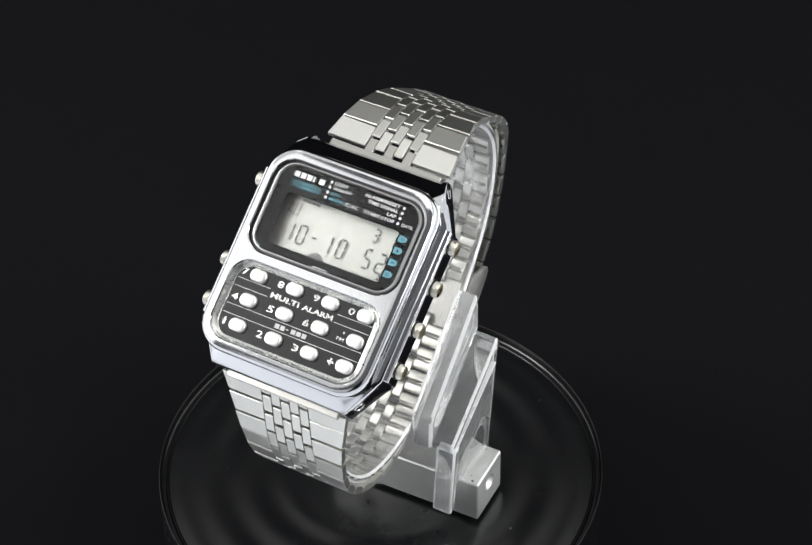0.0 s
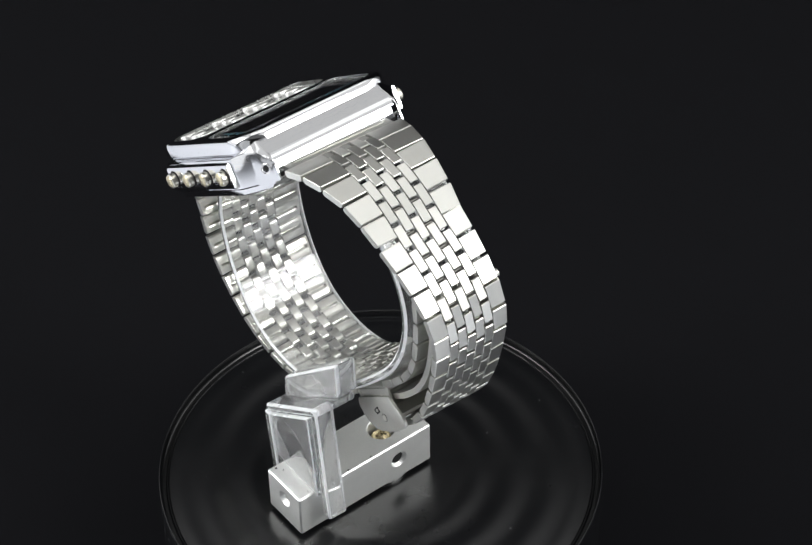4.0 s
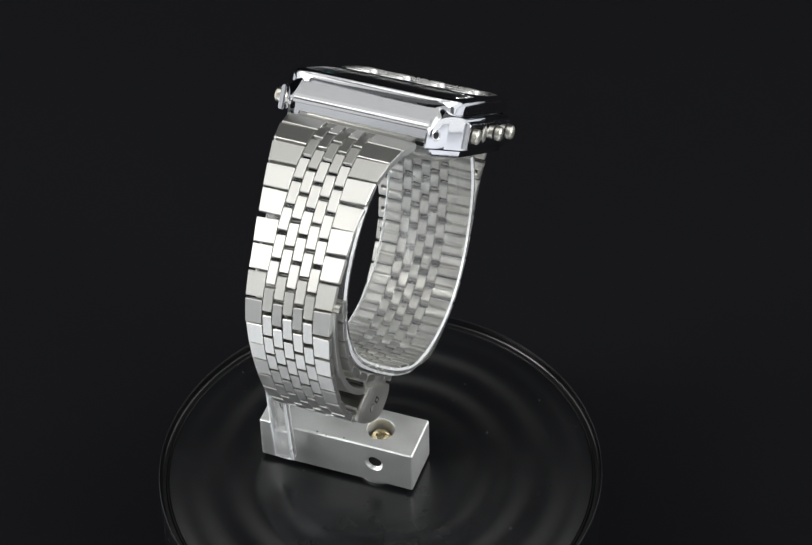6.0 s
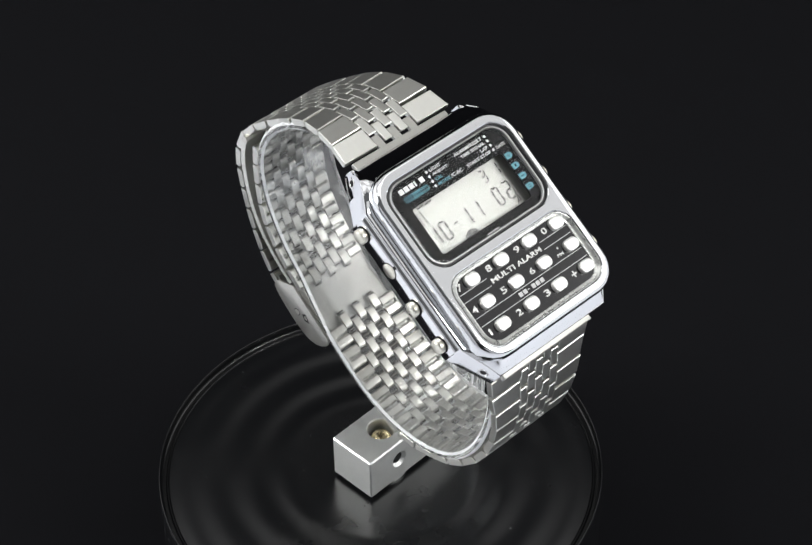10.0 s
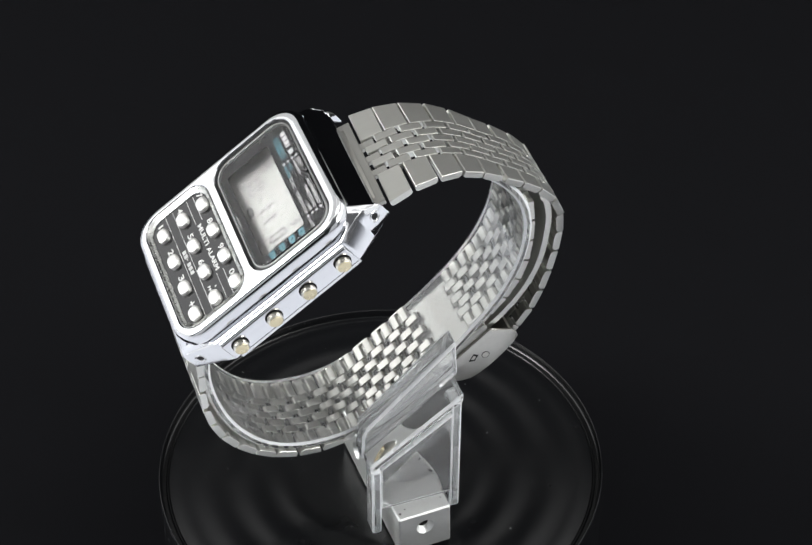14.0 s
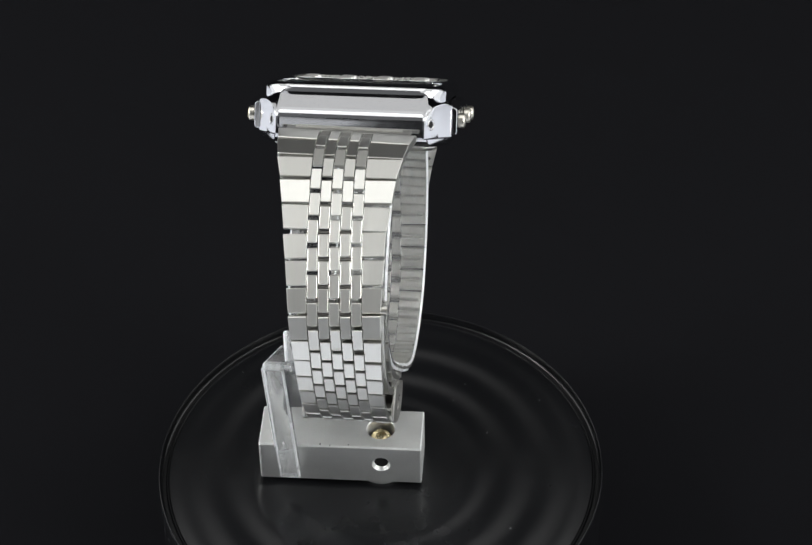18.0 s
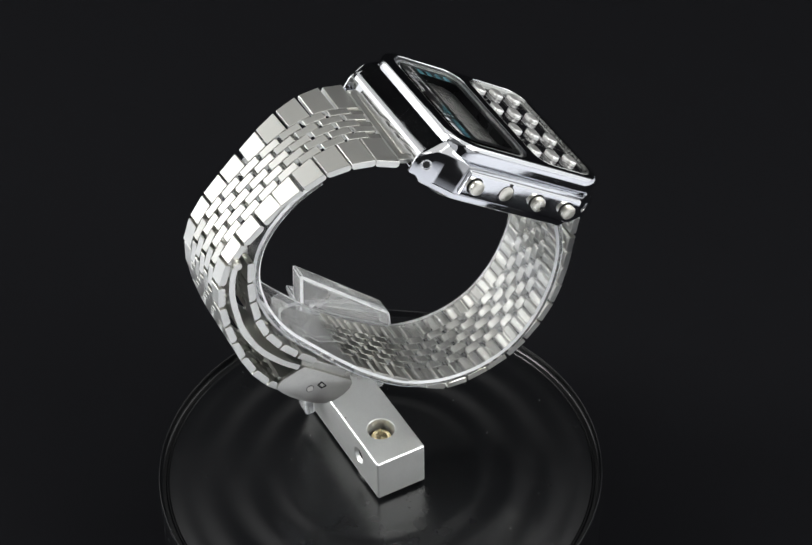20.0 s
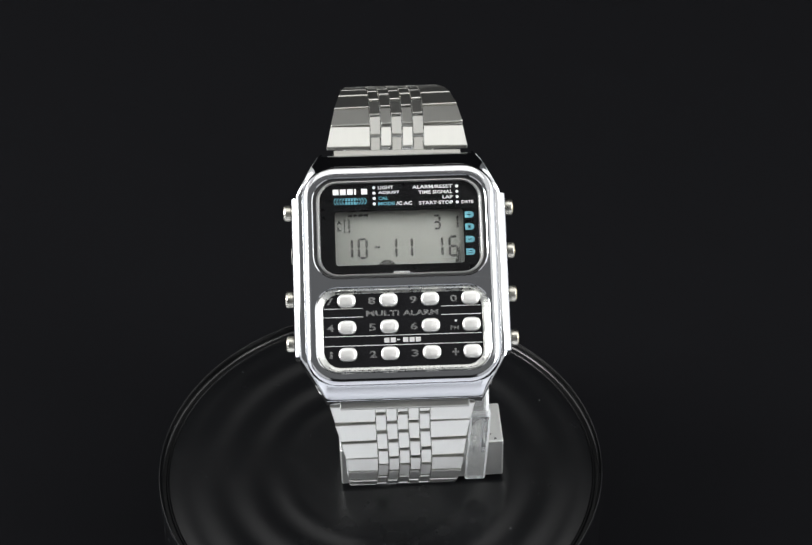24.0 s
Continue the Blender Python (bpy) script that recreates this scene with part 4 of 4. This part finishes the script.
box(bm, -10.9, 10.9, -22.4, -20.2, -2.9, -1.7, 0.15, 1)
part("end_piece", bm, DULL_STEEL, watch, "steel end piece between the lugs", MW)

# fold-over clasp: blade, cover with two side flaps, inner plate
bm = bmesh.new()
at, length = smooth_path([(0, 29.2, 99.6), (0, 30.0, 96.5), (0, 30.1, 92.0), (0, 28.8, 84.6), (0, 26.0, 78.4), (0, 22.0, 73.4), (0, 18.6, 70.4)], 1)
loops = []
for k in range(31):
    m = frame_on(at, length * k / 30)
    loops.append([tuple(m @ Vector(p)) for p in ((-5.2, 0, 0.2), (9.4, 0, 0.2), (9.4, 0, -0.9), (-5.2, 0, -0.9))])
ring_loft(bm, loops, True, True, True)
part("clasp_blade", bm, STEEL, watch, "curved polished folding blade")
bm = bmesh.new()
lathe(bm, [(0.0005, -5.6), (0.75, -5.6), (0.75, 10.2), (0.0005, 10.2)], 20, (28.5, 100.0), 0)
part("clasp_hinge", bm, STEEL_PIN, watch)
FLAP = [(23.0, 69.4), (22.7, 70.4), (21.6, 71.4), (17.4, 72.6), (8.2, 64.9), (8.1, 64.0), (8.6, 62.9), (9.9, 61.9), (11.6, 61.3), (13.6, 61.3), (15.4, 62.1), (18.0, 64.0), (20.6, 66.4), (22.2, 68.2)]
for x0, x1, dy, dz in ((-5.5, -4.9, 0.0, -2.0), (10.3, 10.9, 0.9, -1.3)):
    bm = bmesh.new()
    prism(bm, [(y + dy, z + dz) for y, z in FLAP], x0, x1, 0, 0.12, 2)
    flap = part("clasp_flap", bm, DULL_STEEL, watch, "brushed side flap of the clasp")
    sgn = -1 if x0 < 0 else 1
    fx = x0 if x0 < 0 else x1
    y, z = 16.6 + dy, 66.6 + dz
    bm = bmesh.new()
    lathe(bm, [(0.66, fx - 0.05 * sgn), (0.66, fx + 0.07 * sgn), (0.34, fx + 0.08 * sgn), (0.32, fx + 0.05 * sgn), (0.0005, fx + 0.05 * sgn)], 16, (y, z), 0)
    part("pin_head", bm, STEEL_PIN, flap, "small round pin head")
    bm = bmesh.new()
    lathe(bm, [(0.8, fx - 0.05 * sgn), (0.8, fx + 0.015 * sgn), (0.6, fx + 0.016 * sgn)], 16, (y, z), 0)
    part("pin_groove", bm, HOLE_SHADE, flap)
    y, z = 14.2 + dy, 66.5 + dz
    for name, r, depth, m in (("slot", 1.0, 0.03, HOLE_SHADE), ("slot_tab", 0.5, 0.06, STEEL_PIN)):
        bm = bmesh.new()
        prism(bm, [(y - r, z - 0.75 * r), (y + 0.2 * r, z - 0.9 * r), (y + r, z + 0.4 * r), (y, z + r)], min(fx, fx + depth * sgn), max(fx, fx + depth * sgn), 0)
        part(name, bm, m, flap, "dark square slot" if m == HOLE_SHADE else "")
bm = bmesh.new()
prism(bm, [(22.7, 69.7), (20.4, 66.4), (13.6, 61.4), (10.0, 62.0), (9.8, 62.5), (13.5, 62.1), (20.0, 66.9), (22.2, 69.9)], -4.9, 10.3, 0)
part("clasp_cover", bm, DULL_STEEL, watch, "brushed steel clasp cover")
bm = bmesh.new()
prism(bm, [(17.4, 72.5), (8.4, 65.0), (8.8, 64.5), (17.8, 72.0)], -4.7, 9.7, 0, 0.1, 1)
plate_in = part("clasp_plate", bm, PLATE_STEEL, watch, "plain inner clasp plate")
for x in (-3.4, 8.4):
    m = Matrix.Translation((x, 16.2, 71.52)) @ Vector((0, -0.64, 0.768)).to_track_quat("Z", "Y").to_matrix().to_4x4()
    bm = bmesh.new()
    lathe(bm, [(0.55, -0.1), (0.55, 0.03), (0.42, 0.05), (0.3, 0.0)], 14)
    part("plate_eyelet", bm, STEEL_PIN, plate_in, "", m)
    bm = bmesh.new()
    lathe(bm, [(0.34, 0.012), (0.0005, 0.012)], 14)
    part("plate_hole", bm, HOLE_SHADE, plate_in, "", m)
for x0, x1, dy, dz in ((-4.85, -4.4, 0.0, -2.0), (9.75, 10.25, 0.9, -1.3)):
    bm = bmesh.new()
    prism(bm, [(17.9 + dy, 70.6 + dz / 2), (17.5, 72.4), (8.3, 64.8), (8.0 + dy, 62.9 + dz / 2)], x0, x1, 0, 0.08, 1)
    side = part("clasp_side", bm, DULL_STEEL, watch, "flat satin side of the inner clasp")
    fx = x0 - 0.02 if x0 < 0 else x1 - 0.02
    bm = bmesh.new()
    box(bm, fx, fx + 0.04, 15.4, 16.0, 69.1 + dz / 4, 69.75 + dz / 4)
    part("clasp_notch", bm, STEEL_PIN, side, "small square notch")
for y, z in ((7.4, 64.2), (8.6, 65.0), (6.3, 63.0)):
    bm = bmesh.new()
    lathe(bm, [(0.0005, -5.0), (0.6, -5.0), (0.6, 10.3), (0.0005, 10.3)], 16, (y, z - 0.6), 0)
    part("clasp_pin", bm, STEEL_PIN, watch)


# ---- what moves ----
def motions():
    rate = -360.0 / 12.541
    rows = [(k * 0.5, pose(0, 0, 0, 0, 0, rate * (k * 0.5 - 24.0))) for k in range(49)]
    for ob in (watch, stand, block):
        walk(ob, rows)
    for ob, rest, s, shows in MOVING:
        def where(k):
            m = mm_pose(rest)
            if s not in DIGIT[shows(k)]:
                m = m @ Matrix.Translation((0, 0, -0.0007))
            return m
        rows = [(0.0, where(0))]
        for k in range(1, 25):
            if (s in DIGIT[shows(k)]) != (s in DIGIT[shows(k - 1)]):
                rows += [(k - 0.7 - 0.034, where(k - 1)), (k - 0.7, where(k))]
        rows.append((24.0, where(24)))
        walk(ob, rows)


motions()
